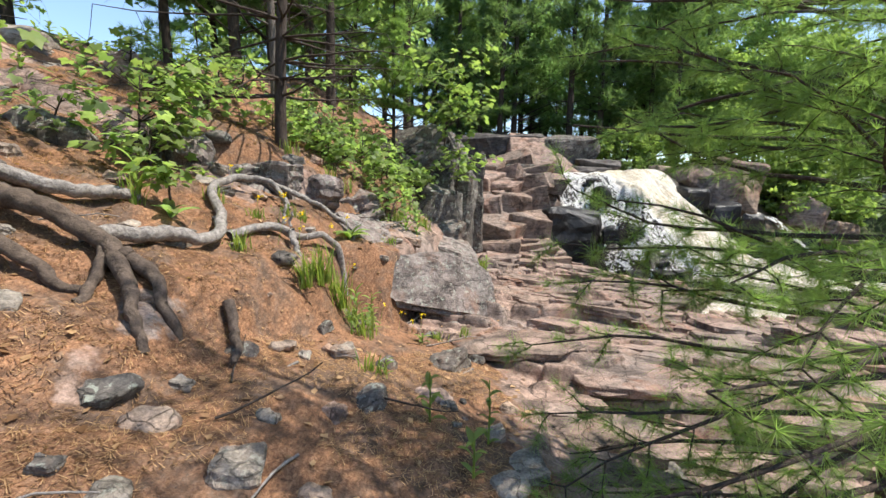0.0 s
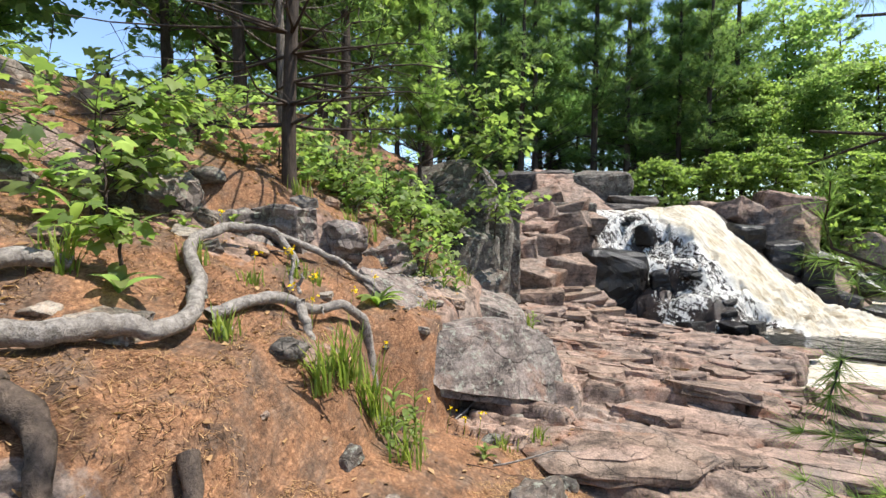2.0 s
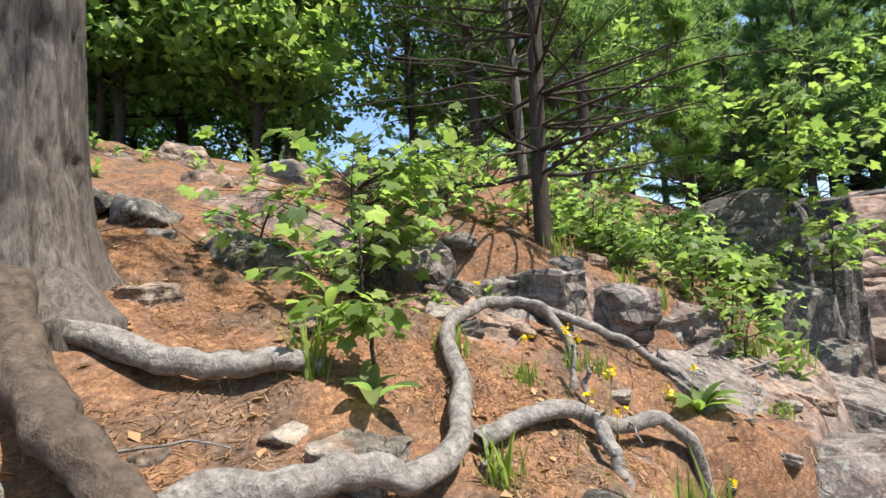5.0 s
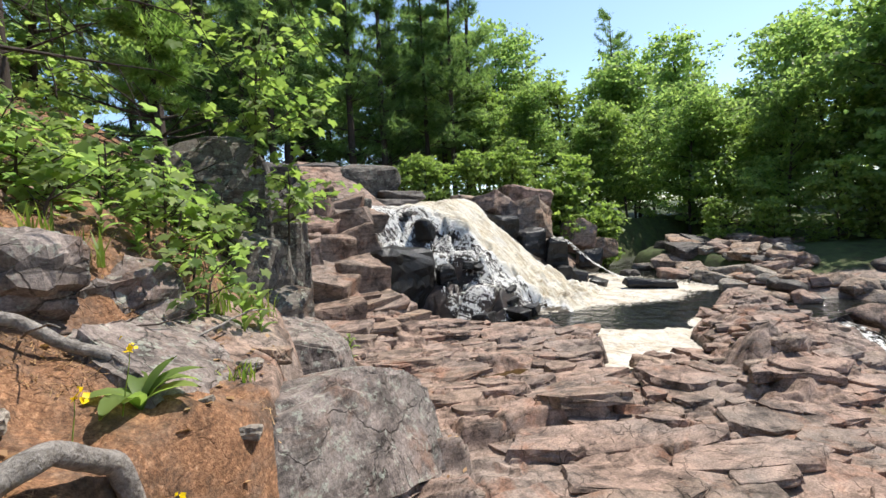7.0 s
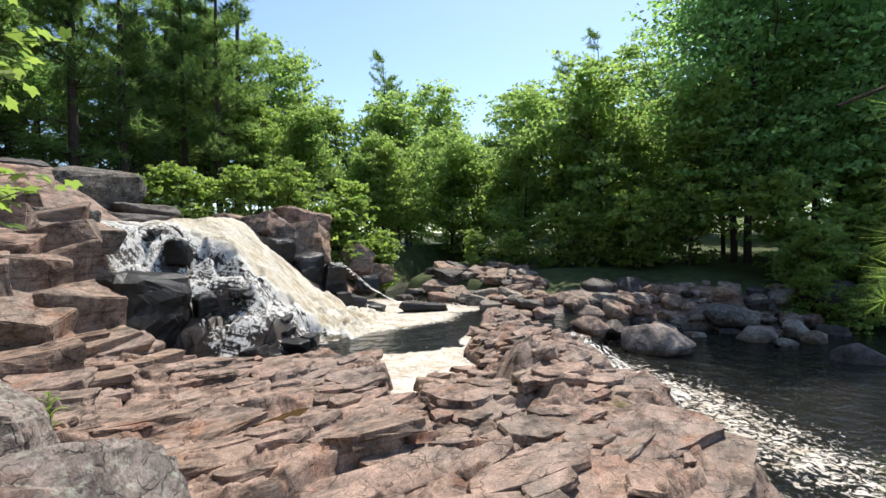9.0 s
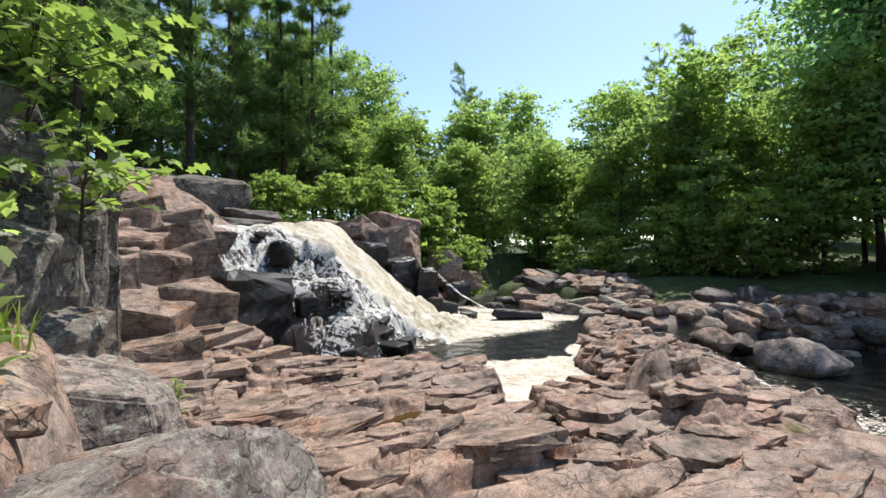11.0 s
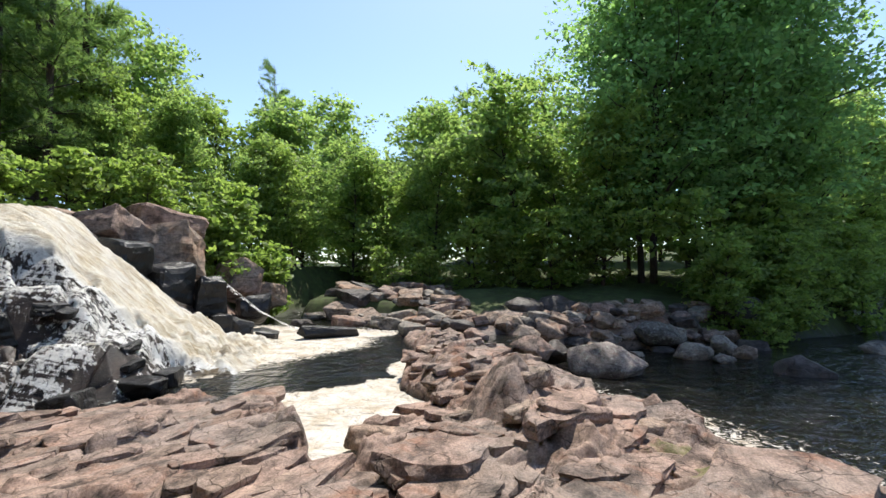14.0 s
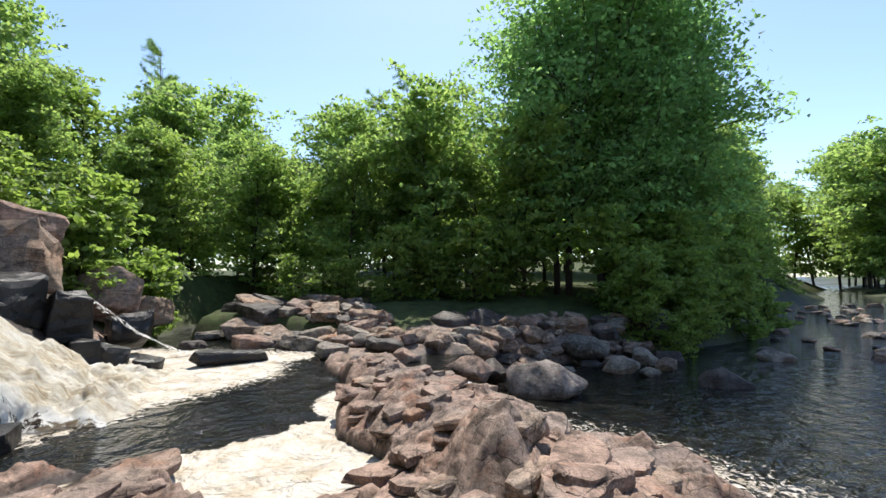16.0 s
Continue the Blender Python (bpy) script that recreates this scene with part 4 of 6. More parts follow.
# ---- rocks ----
def rock_mesh(name, seed, size, mat, boxy=0.7, cuts=3, rough=0.05):
    """A broken stone: hull of a jittered box or ball, chipped edges, uneven faces."""
    r = random.Random(seed)
    bm = bmesh.new()
    if boxy > 0.5:
        for sx in (-1, 1):
            for sy in (-1, 1):
                for sz in (-1, 1):
                    bm.verts.new([0.5 * c * r.uniform(0.58, 1.0) for c in (sx, sy, sz)])
        for _ in range(7):
            v = [r.uniform(-0.42, 0.42) for _ in range(3)]
            v[r.randrange(3)] = r.choice((-0.52, 0.52))
            bm.verts.new(v)
    else:
        for _ in range(26):
            v = Vector([r.gauss(0, 1) for _ in range(3)]).normalized() * r.uniform(0.44, 0.54)
            bm.verts.new(v)
    for v in bm.verts:
        v.co = Vector([a * b for a, b in zip(v.co, size)])
    bmesh.ops.convex_hull(bm, input=bm.verts[:])
    bmesh.ops.delete(bm, geom=[v for v in bm.verts if not v.link_faces], context="VERTS")
    small = min(size)
    bmesh.ops.bevel(bm, geom=bm.edges[:], offset=small * (0.05 if boxy > 0.5 else 0.10), segments=1, affect="EDGES", clamp_overlap=True)
    bmesh.ops.triangulate(bm, faces=bm.faces[:])
    for _ in range(cuts):
        big = [e for e in bm.edges if e.calc_length() > small * 0.22]
        if not big or len(bm.verts) > 3500:
            break
        bmesh.ops.subdivide_edges(bm, edges=big, cuts=1)
        bmesh.ops.triangulate(bm, faces=bm.faces[:])
    bm.normal_update()
    off = Vector((seed * 1.7, seed * 0.9, seed * 2.3))
    for v in bm.verts:
        p = v.co + off
        k = noise.noise(p * (1.6 / small)) * rough * 1.2 + noise.noise(p * (5.0 / small)) * rough * 0.6
        layer = (math.floor((v.co.z + off.x) / (small * 0.16)) % 2) * rough * 0.35 if boxy > 0.5 else 0
        v.co += v.normal * (k - layer) * small
    me = bpy.data.meshes.new(name)
    bm.to_mesh(me)
    bm.free()
    me.materials.append(mat)
    if boxy <= 0.5:
        me.shade_smooth()
    return me


def rock(name, at, size, mat, label, seed, turn=(0, 0, 0), boxy=0.7, cuts=3, rough=0.05, group=""):
    ob = new(name, rock_mesh(name, seed, size, mat, boxy, cuts, rough))
    ob.matrix_world = pose(*at, *turn)
    return tagged(ob, label, "rock", group)


# stones standing out of the river downstream
rs = random.Random(77)
for k in range(26):
    x = rs.uniform(15, 36)
    y = -3.0 - 0.62 * (x - 19.5) - rs.uniform(0.8, 5.0)
    w = rs.uniform(0.35, 0.85)
    rock("river_stone", (x, y, -1.26), (w * 1.3, w, w * 0.5), (ROCK, DARK_ROCK, STONE)[k % 3], "low stone breaking the surface of the river", 1600 + k, (rs.uniform(-10, 10), rs.uniform(-10, 10), rs.uniform(0, 180)), 0.5, 2, group="river stones")

# slab and outcrops at the foot of the bank
def hull_rock(name, corners, mat, label, seed, round_off=0.05, rough=0.02, detail=0.035, group=""):
    """A large stone from its few main corners, edges rounded and faces weathered."""
    bm = bmesh.new()
    base = Vector([sum(c[k] for c in corners) / len(corners) for k in range(3)])
    for c in corners:
        bm.verts.new(Vector(c) - base)
    bmesh.ops.convex_hull(bm, input=bm.verts[:])
    bmesh.ops.delete(bm, geom=[v for v in bm.verts if not v.link_faces], context="VERTS")
    bmesh.ops.bevel(bm, geom=bm.edges[:], offset=round_off, segments=2, affect="EDGES", clamp_overlap=True)
    bmesh.ops.triangulate(bm, faces=bm.faces[:])
    for _ in range(7):
        big = [e for e in bm.edges if e.calc_length() > detail * 1.5]
        if not big or len(bm.verts) > 14000:
            break
        bmesh.ops.subdivide_edges(bm, edges=big, cuts=1)
        bmesh.ops.triangulate(bm, faces=bm.faces[:])
    bm.normal_update()
    off = Vector((seed * 1.7, seed * 0.9, seed * 2.3))
    for v in bm.verts:
        p = v.co + off
        chip = max(0.0, noise.noise(p * 3.1) - 0.25)
        v.co += v.normal * (rough * (2.2 * noise.noise(p * 1.4) + noise.noise(p * 4.5) + 0.5 * noise.noise(p * 13) + 0.3 * noise.noise(p * 30)) - 2.0 * rough * chip)
    me = bpy.data.meshes.new(name)
    bm.to_mesh(me)
    bm.free()
    me.materials.append(mat)
    ob = new(name, me)
    ob.location = base
    return tagged(ob, label, "rock", group)


def block_corners(at, size, turn, rg):
    """Eight uneven corners of a broken block, and two more on its upper edges."""
    M = pose(*at, *turn)
    out = [M @ Vector([0.5 * c * q * rg.uniform(0.72, 1.08) for c, q in zip(size, (a, b, c3))]) for a in (-1, 1) for b in (-1, 1) for c3 in (-1, 1)]
    return out + [M @ Vector((size[0] * rg.uniform(-0.5, 0.5), -size[1] * rg.uniform(0.4, 0.58), size[2] * rg.uniform(0.1, 0.5))) for _ in range(2)]


hull_rock("boulder", [(-0.66, 5.75, 0.58), (0.10, 6.16, 0.60), (0.55, 6.42, 0.46), (0.86, 6.54, 0.22), (-0.35, 6.6, 0.50), (0.6, 7.0, 0.25), (-0.58, 5.42, 0.05), (0.2, 5.78, -0.16), (0.72, 6.08, -0.32), (0.96, 6.45, -0.5), (0.85, 7.0, -0.55), (-0.6, 6.6, -0.3)], LICHEN_ROCK, "broad grey lichen-spotted boulder at the foot of the bank", 1, 0.06, 0.016)
hull_rock("outcrop", [(-1.30, 5.95, 1.16), (-0.95, 5.62, 0.86), (-0.86, 5.42, 0.35), (-0.50, 5.85, 0.25), (-0.48, 6.45, 0.70), (-0.35, 6.75, 0.3), (-1.0, 6.75, 1.08), (-1.3, 6.7, 0.5), (-1.35, 5.75, 0.45)], LICHEN_ROCK, "sloping grey outcrop with lichen under the roots", 2, 0.035, 0.022)
hull_rock("outcrop", [(-1.35, 6.75, 1.22), (-0.75, 6.62, 0.92), (-0.35, 6.95, 0.72), (-0.05, 7.35, 0.5), (-0.1, 7.9, 0.55), (-1.0, 7.6, 1.15), (-0.2, 6.8, 0.2), (0.15, 7.4, -0.1), (-1.4, 7.4, 0.4), (-0.9, 6.5, 0.4)], LICHEN_ROCK, "low brown ledge with needles on its top", 12, 0.03, 0.025)
hull_rock("outcrop", [(-0.05, 7.75, 0.48), (0.45, 7.7, 0.30), (0.72, 8.1, 0.22), (0.6, 8.9, 0.4), (0.0, 8.7, 0.62), (0.5, 7.55, -0.3), (0.85, 8.1, -0.4), (0.8, 9.0, -0.35), (-0.2, 8.6, -0.2), (-0.1, 7.6, -0.2)], LICHEN_ROCK, "grey block below the cliff with grass at its foot", 13, 0.03, 0.025)
rock("cliff", (-0.75, 10.9, 1.05), (2.6, 2.6, 3.3), GREY_ROCK, "upright grey cliff block with vertical cracks", 4, (0, 3, -18), cuts=5, rough=0.06)
rock("cliff", (0.62, 11.1, 0.9), (0.9, 1.2, 2.9), GREY_ROCK, "cracked grey pillar at the corner of the cliff", 7, (3, 2, 10), cuts=4, rough=0.06)
rock("cliff", (-0.05, 9.75, 1.2), (0.8, 0.7, 2.2), GREY_ROCK, "split grey column on the face of the cliff", 8, (-4, 3, 14), cuts=4, rough=0.07)
rock("cliff", (0.1, 9.0, 0.3), (0.7, 0.9, 1.2), GREY_ROCK, "broken grey block at the cliff's foot", 9, (8, 10, -40), cuts=4, rough=0.07)
rock("cliff", (-0.35, 9.35, 0.65), (1.3, 1.5, 2.1), GREY_ROCK, "lower grey shoulder of the cliff", 5, (-6, 6, -28), cuts=4, rough=0.045)
rock("cliff", (0.35, 10.4, 0.75), (0.9, 1.6, 2.6), GREY_ROCK, "cracked grey pillar at the corner of the cliff", 6, (0, 4, -12), cuts=4, rough=0.045)
# brown blocks between cliff and black block
r = random.Random(3)
for k, (x, y, z, sx, sy, sz) in enumerate([(1.25, 11.2, -0.25, 1.3, 0.7, 0.7), (2.15, 11.35, -0.38, 1.2, 0.8, 0.55), (1.55, 12.0, 0.2, 1.0, 0.9, 0.9), (2.35, 12.25, 0.25, 0.85, 0.8, 0.95), (1.2, 12.6, 0.75, 0.9, 0.9, 0.9), (1.95, 12.9, 0.85, 1.1, 0.7, 0.75), (2.65, 13.2, 0.95, 0.7, 0.8, 0.8), (1.6, 13.5, 1.35, 1.2, 0.8, 0.6), (2.5, 13.8, 1.45, 1.3, 0.9, 0.45), (3.1, 14.4, 1.6, 1.1, 0.9, 0.45), (1.7, 14.4, 1.65, 1.4, 1.0, 0.45), (2.5, 15.1, 1.8, 1.7, 1.0, 0.35), (2.75, 12.9, 0.35, 0.5, 0.6, 0.6), (1.0, 10.7, -0.4, 0.8, 0.6, 0.35), (1.75, 10.75, -0.5, 1.1, 0.5, 0.3), (2.5, 11.6, -0.45, 0.7, 0.6, 0.35), (1.1, 13.9, 1.45, 1.2, 1.0, 0.8), (0.9, 15.0, 1.9, 1.5, 1.1, 0.7), (2.1, 16.0, 2.1, 1.7, 1.0, 0.6)]):
    hull_rock("rock_block", block_corners((x, y, z), (sx * 1.35, sy * 1.25, sz * 1.15), (r.uniform(-8, 22), r.uniform(-22, 14), r.uniform(-40, 30)), r), (BROWN_ROCK, ROCK, BROWN_ROCK)[k % 3], "brown broken block in the stack beside the fall", 20 + k, 0.015, 0.022, 0.07, "stacked blocks")
for k in range(14):
    x, y = r.uniform(0.9, 2.9), r.uniform(10.3, 11.9)
    hull_rock("rock_slab", block_corners((x, y, -0.55 + 0.42 * (y - 10.3) + r.uniform(-0.05, 0.08)), (r.uniform(0.6, 1.3), r.uniform(0.35, 0.7), r.uniform(0.12, 0.26)), (r.uniform(-5, 14), r.uniform(-12, 8), r.uniform(-30, 15)), r), (ROCK, TAN_ROCK, BROWN_ROCK)[k % 3], "flat brown slab at the foot of the stacked blocks", 1700 + k, 0.01, 0.012, 0.07, "stacked slabs")
rock("rock_block", (2.62, 12.05, -0.2), (0.2, 0.45, 0.85), TAN_ROCK, "thin upright rust-coloured slab beside the black block", 48, (0, 4, 5))
rock("wet_block", (3.42, 12.95, 0.0), (2.15, 1.3, 1.8), WET_ROCK, "glistening black block of wet rock", 50, (0, 0, 24), cuts=4, rough=0.06)
for k, (x, y, z, sx, sy, sz) in enumerate([(4.75, 12.75, 0.1, 0.4, 0.5, 0.6), (4.85, 13.95, 1.2, 0.4, 0.6, 0.6), (5.05, 12.1, -0.4, 0.5, 0.4, 0.4), (5.4, 11.1, -0.66, 0.9, 0.4, 0.35), (4.75, 11.2, -0.68, 0.8, 0.5, 0.3), (6.0, 11.15, -0.66, 0.6, 0.35, 0.3), (7.75, 14.3, 1.05, 0.9, 0.9, 0.9), (8.6, 14.1, 0.6, 0.9, 0.9, 1.1), (9.3, 13.7, 0.15, 0.8, 0.7, 1.3), (9.2, 13.25, -0.35, 0.8, 0.5, 0.5), (9.6, 13.1, -0.45, 0.9, 0.6, 0.5), (11.3, 14.2, -0.2, 0.8, 0.8, 0.8), (9.9, 12.6, -0.66, 0.8, 0.5, 0.3), (10.6, 11.3, -0.62, 1.6, 0.45, 0.3)]):
    rock("wet_rock", (x, y, z), (sx, sy, sz), WET_ROCK, "black wet boulder in the spray of the fall", 60 + k, (r.uniform(-12, 12), r.uniform(-12, 12), r.uniform(0, 180)), cuts=3, group="wet rocks")
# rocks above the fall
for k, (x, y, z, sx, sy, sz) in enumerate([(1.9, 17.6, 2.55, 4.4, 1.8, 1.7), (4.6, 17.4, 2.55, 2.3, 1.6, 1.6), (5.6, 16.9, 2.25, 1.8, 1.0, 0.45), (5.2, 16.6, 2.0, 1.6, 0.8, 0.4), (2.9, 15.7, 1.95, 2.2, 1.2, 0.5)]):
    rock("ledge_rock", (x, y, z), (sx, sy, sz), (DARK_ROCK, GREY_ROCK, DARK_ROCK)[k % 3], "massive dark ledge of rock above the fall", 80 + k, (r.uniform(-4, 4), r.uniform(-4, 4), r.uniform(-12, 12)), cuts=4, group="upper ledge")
for k, (x, y, z, sx, sy, sz) in enumerate([(8.3, 15.6, 1.75, 1.4, 1.2, 0.9), (9.2, 15.0, 1.3, 1.5, 1.5, 1.4), (9.9, 15.9, 1.8, 1.9, 1.6, 1.3), (7.9, 16.4, 1.9, 1.2, 0.8, 0.6), (12.0, 15.3, 0.6, 1.2, 1.1, 1.3), (12.9, 15.0, 0.1, 1.1, 1.0, 0.9)]):
    rock("ledge_rock", (x, y, z), (sx, sy, sz), (ROCK, TAN_ROCK)[k % 2], "pinkish sloping rock beside the head of the fall", 90 + k, (r.uniform(-14, 4), r.uniform(4, 20), r.uniform(-20, 30)), cuts=4, group="fall side rocks")
# loose slabs and knobs on the bar
for k in range(16):
    x, y = r.uniform(4.2, 6.6), r.uniform(10.9, 14.6)
    if x + 0.43 * (y - 14.5) > 4.95 + r.uniform(-0.2, 0.5):
        continue
    w = r.uniform(0.25, 0.55)
    rock("fall_ledge", (x, y, ground_z(x, y) + r.uniform(-0.03, 0.04)), (w, w * 0.5, w * 0.36), WET_ROCK, "black wet ledge breaking the thin white water", 1500 + k, (r.uniform(-10, 10), r.uniform(-10, 10), r.uniform(10, 45)), cuts=2, rough=0.08, group="fall ledges")
# The knob's shaded front is put into its colour with the dark rock.
rock("angular_rock", (5.42, 6.18, -0.46), (0.62, 0.5, 0.5), DARK_ROCK, "angular knob on the rock bar, coloured dark for its shaded face", 110, (8, 10, 30))
rock("angular_rock", (5.75, 5.6, -0.70), (0.5, 0.4, 0.34), ROCK, "small angular block on the rock bar", 111, (8, 0, 70))
def slab_mesh(seed, mat):
    """A thin angular plate with a broken outline, 1 long, 0.45 wide, 0.2 thick."""
    rg = random.Random(seed)
    bm = bmesh.new()
    n = rg.randint(5, 7)
    slope = rg.uniform(-0.05, 0.05)
    for k in range(n):
        a = 2 * math.pi * (k + rg.uniform(-0.3, 0.3)) / n
        q = rg.uniform(0.72, 1.2)
        x, y = 0.5 * q * math.copysign(abs(math.cos(a)) ** 0.75, math.cos(a)), 0.22 * q * math.copysign(abs(math.sin(a)) ** 0.75, math.sin(a))
        bm.verts.new((x, y, 0.10 + slope * x * 2 + rg.uniform(-0.012, 0.012)))
        bm.verts.new((x * rg.uniform(0.98, 1.1), y * rg.uniform(0.98, 1.12), -0.10))
    bmesh.ops.convex_hull(bm, input=bm.verts[:])
    bmesh.ops.bevel(bm, geom=bm.edges[:], offset=0.006, segments=1, affect="EDGES", clamp_overlap=True)
    bmesh.ops.triangulate(bm, faces=bm.faces[:])
    for _ in range(2):
        bmesh.ops.subdivide_edges(bm, edges=[e for e in bm.edges if e.calc_length() > 0.10], cuts=1)
        bmesh.ops.triangulate(bm, faces=bm.faces[:])
    bm.normal_update()
    off = Vector((seed * 1.3, seed * 2.1, seed * 0.7))
    for v in bm.verts:
        p = v.co + off
        v.co += v.normal * (0.010 * noise.noise(p * 6) + 0.010 * noise.noise(p * 19))
        edge = abs(v.co.x) / 0.5 + abs(v.co.y) / 0.22
        v.co.x *= 1 + 0.07 * noise.noise(p * 12.0) * min(1.0, edge)
        v.co.y *= 1 + 0.14 * noise.noise(p * 15.0 + Vector((5, 1, 0))) * min(1.0, edge)
    me = bpy.data.meshes.new("ledge_slab")
    bm.to_mesh(me)
    bm.free()
    me.materials.append(mat)
    return me


SLABS = [slab_mesh(900 + k, (ROCK, ROCK, BROWN_ROCK, ROCK, BROWN_ROCK)[k % 5]) for k in range(20)]


def lay_slabs(du, dv, long, chance, lift, x_end):
    spots = []
    for iu in range(int(-12 / du), int(12 / du)):
        for iv in range(int(1 / dv), int(15 / dv)):
            u, v = (iu + r.uniform(-0.4, 0.4)) * du, (iv + r.uniform(-0.4, 0.4)) * dv
            spots.append((0.79 * u + 0.61 * v, -0.61 * u + 0.79 * v, r.random()))
    X, Y, C = np.array(spots).T
    near, pool, bank = side(X, Y, NEAR_EDGE), side(X, Y, POOL_EDGE), side(X, Y, SCARP)
    ok = (C < chance) & (near < -0.4) & (pool > 0.2) & (bank > 0.45) & (X > 0.85) & (X < x_end) & (Y > 2.4) & (Y < 11.6) & (-side(X, Y, FALL_FOOT) < -0.1)
    ok &= (np.hypot(X - 5.45, Y - 6.1) > 0.6) & (np.hypot(X - 0.3, Y - 6.3) > 1.15) & (np.hypot((X - 2.6) * 0.755 + (Y - 8.05) * 0.656, 2.4 * (-(X - 2.6) * 0.656 + (Y - 8.05) * 0.755)) > 0.95)
    X, Y = X[ok], Y[ok]
    Z = land(X, Y)[0]
    for k in range(len(X)):
        L = long * r.uniform(0.55, 1.35)
        ob = new("ledge_slab", SLABS[r.randrange(20)])
        ob.matrix_world = pose(X[k], Y[k], Z[k] + lift * r.uniform(-1.2, 0.5), r.uniform(-12, 1), r.uniform(-6, 6), -18 + r.uniform(-13, 13) + 180 * r.randrange(2)) @ Matrix.Diagonal((L, L * r.uniform(0.75, 1.3), r.uniform(0.3, 0.6) * (0.4 + 0.6 * long), 1))
        tagged(ob, "flat pinkish slab split from the layered bedrock", "rock", "split slabs")


lay_slabs(0.85, 0.32, 1.1, 0.62, 0.02, 5.2)
lay_slabs(0.42, 0.21, 0.55, 0.55, 0.02, 8.6)
BAR_ROCKS = [rock_mesh("bar_rock", 1200 + k, (0.55, 0.36, 0.30), (ROCK, BROWN_ROCK, TAN_ROCK)[k % 3], 0.7, 3, 0.05) for k in range(12)]
placed = 0
while placed < 44:
    x, y = r.uniform(4.3, 9.4), r.uniform(4.3, 9.0)
    a, b = np.array([x]), np.array([y])
    if side(a, b, NEAR_EDGE)[0] > -0.15 or side(a, b, POOL_EDGE)[0] < 0.15:
        continue
    placed += 1
    q = r.uniform(0.45, 1.0)
    ob = new("bar_rock", BAR_ROCKS[placed % 12])
    ob.matrix_world = pose(x, y, ground_z(x, y) - 0.07 * q, r.uniform(-18, 12), r.uniform(-14, 14), -38 + r.uniform(-30, 30) + 180 * r.randrange(2)) @ Matrix.Diagonal((q * r.uniform(1.0, 1.7), q, q * r.uniform(0.5, 0.85), 1))
    tagged(ob, "angular broken rock jutting from the rock bar", "rock", "bar rocks")
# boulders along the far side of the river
# The big bank boulder has its shade coloured in with dark rock.
for k, (x, y, z, s, m, what) in enumerate([(13.0, 6.5, -0.72, 1.15, TAN_ROCK, "rounded tan boulder at the rapid's edge"), (11.1, 5.15, -1.05, 1.75, LICHEN_ROCK, "large brown-grey boulder standing in the river"), (16.9, 1.2, -0.6, 2.1, DARK_ROCK, "big boulder on the river bank, dark rock for its shade"), (14.3, 3.7, -0.95, 1.3, GREY_ROCK, "grey boulder at the water's edge"), (14.4, 2.2, -1.15, 0.95, STONE, "grey stone in the shallows"), (13.2, 3.1, -1.2, 0.95, STONE, "rounded stone in the shallows"), (12.9, 2.55, -1.28, 0.6, STONE, "low stone just above the water"), (12.0, 1.35, -1.27, 1.1, DARK_ROCK, "flat dark stone in the river"), (13.6, 1.9, -1.2, 0.6, TAN_ROCK, "small pale stone in the shallows"), (10.7, 6.6, -0.85, 1.0, ROCK, "angular boulder beside the rapid"), (11.5, 6.2, -1.0, 0.9, DARK_ROCK, "dark boulder beside the rapid"), (12.2, 5.2, -1.15, 0.7, STONE, "grey stone beside the large boulder"), (14.9, 7.3, -0.45, 1.5, DARK_ROCK, "dark boulder at the foot of the trees"), (15.6, 6.4, -0.4, 1.4, DARK_ROCK, "dark boulder at the foot of the trees")]):
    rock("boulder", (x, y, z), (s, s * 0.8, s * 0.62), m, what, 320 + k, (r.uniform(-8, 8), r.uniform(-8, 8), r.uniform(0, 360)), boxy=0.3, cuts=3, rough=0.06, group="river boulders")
for k in range(190):
    t = r.uniform(0, 1)
    if k < 70:
        x, y = 10.6 + 4.4 * t + r.uniform(-0.5, 1.4), 8.6 + 2.6 * t * r.uniform(0.2, 1.0) + r.uniform(-0.7, 1.1)
    elif k < 165:
        i = r.uniform(0.6, 4.6)
        (ax, ay), (bx, by) = FAR_EDGE[int(i)], FAR_EDGE[int(i) + 1]
        x, y = ax + (bx - ax) * (i % 1) + r.uniform(-0.7, 1.6), ay + (by - ay) * (i % 1) + r.uniform(-0.5, 1.2)
    else:
        x, y = r.uniform(15, 40), 0
        y = -0.6 * (x - 15) - 1.5 + r.uniform(-8, -1.5)
    s = r.uniform(0.3, 0.85)
    rock("river_stone", (x, y, max(ground_z(x, y), -1.36 if k > 69 else -0.8) + 0.12 * s), (s * 1.2, s * 0.9, s * 0.55), (ROCK, STONE, TAN_ROCK, DARK_ROCK, TAN_ROCK)[k % 5], ("angular stone in the rubble along the far bank", "stone in the rubble along the far bank")[k % 2], 400 + k, (r.uniform(-15, 15), r.uniform(-15, 15), r.uniform(0, 360)), boxy=(0.7, 0.3)[k % 2], cuts=2, rough=0.07, group="river stones")
for k in range(34):
    x, y = r.uniform(12.3, 17.5), r.uniform(10.6, 14.2)
    s = r.uniform(0.4, 1.1)
    rock("river_stone", (x, y, max(ground_z(x, y), -0.75) + 0.1 * s), (s * 1.3, s * 0.9, s * 0.5), (ROCK, STONE, TAN_ROCK, DARK_ROCK)[k % 4], "angular stone in the rubble beside the upper pool", 1000 + k, (r.uniform(-15, 15), r.uniform(-15, 15), r.uniform(0, 360)), boxy=0.7, cuts=2, rough=0.07, group="river stones")
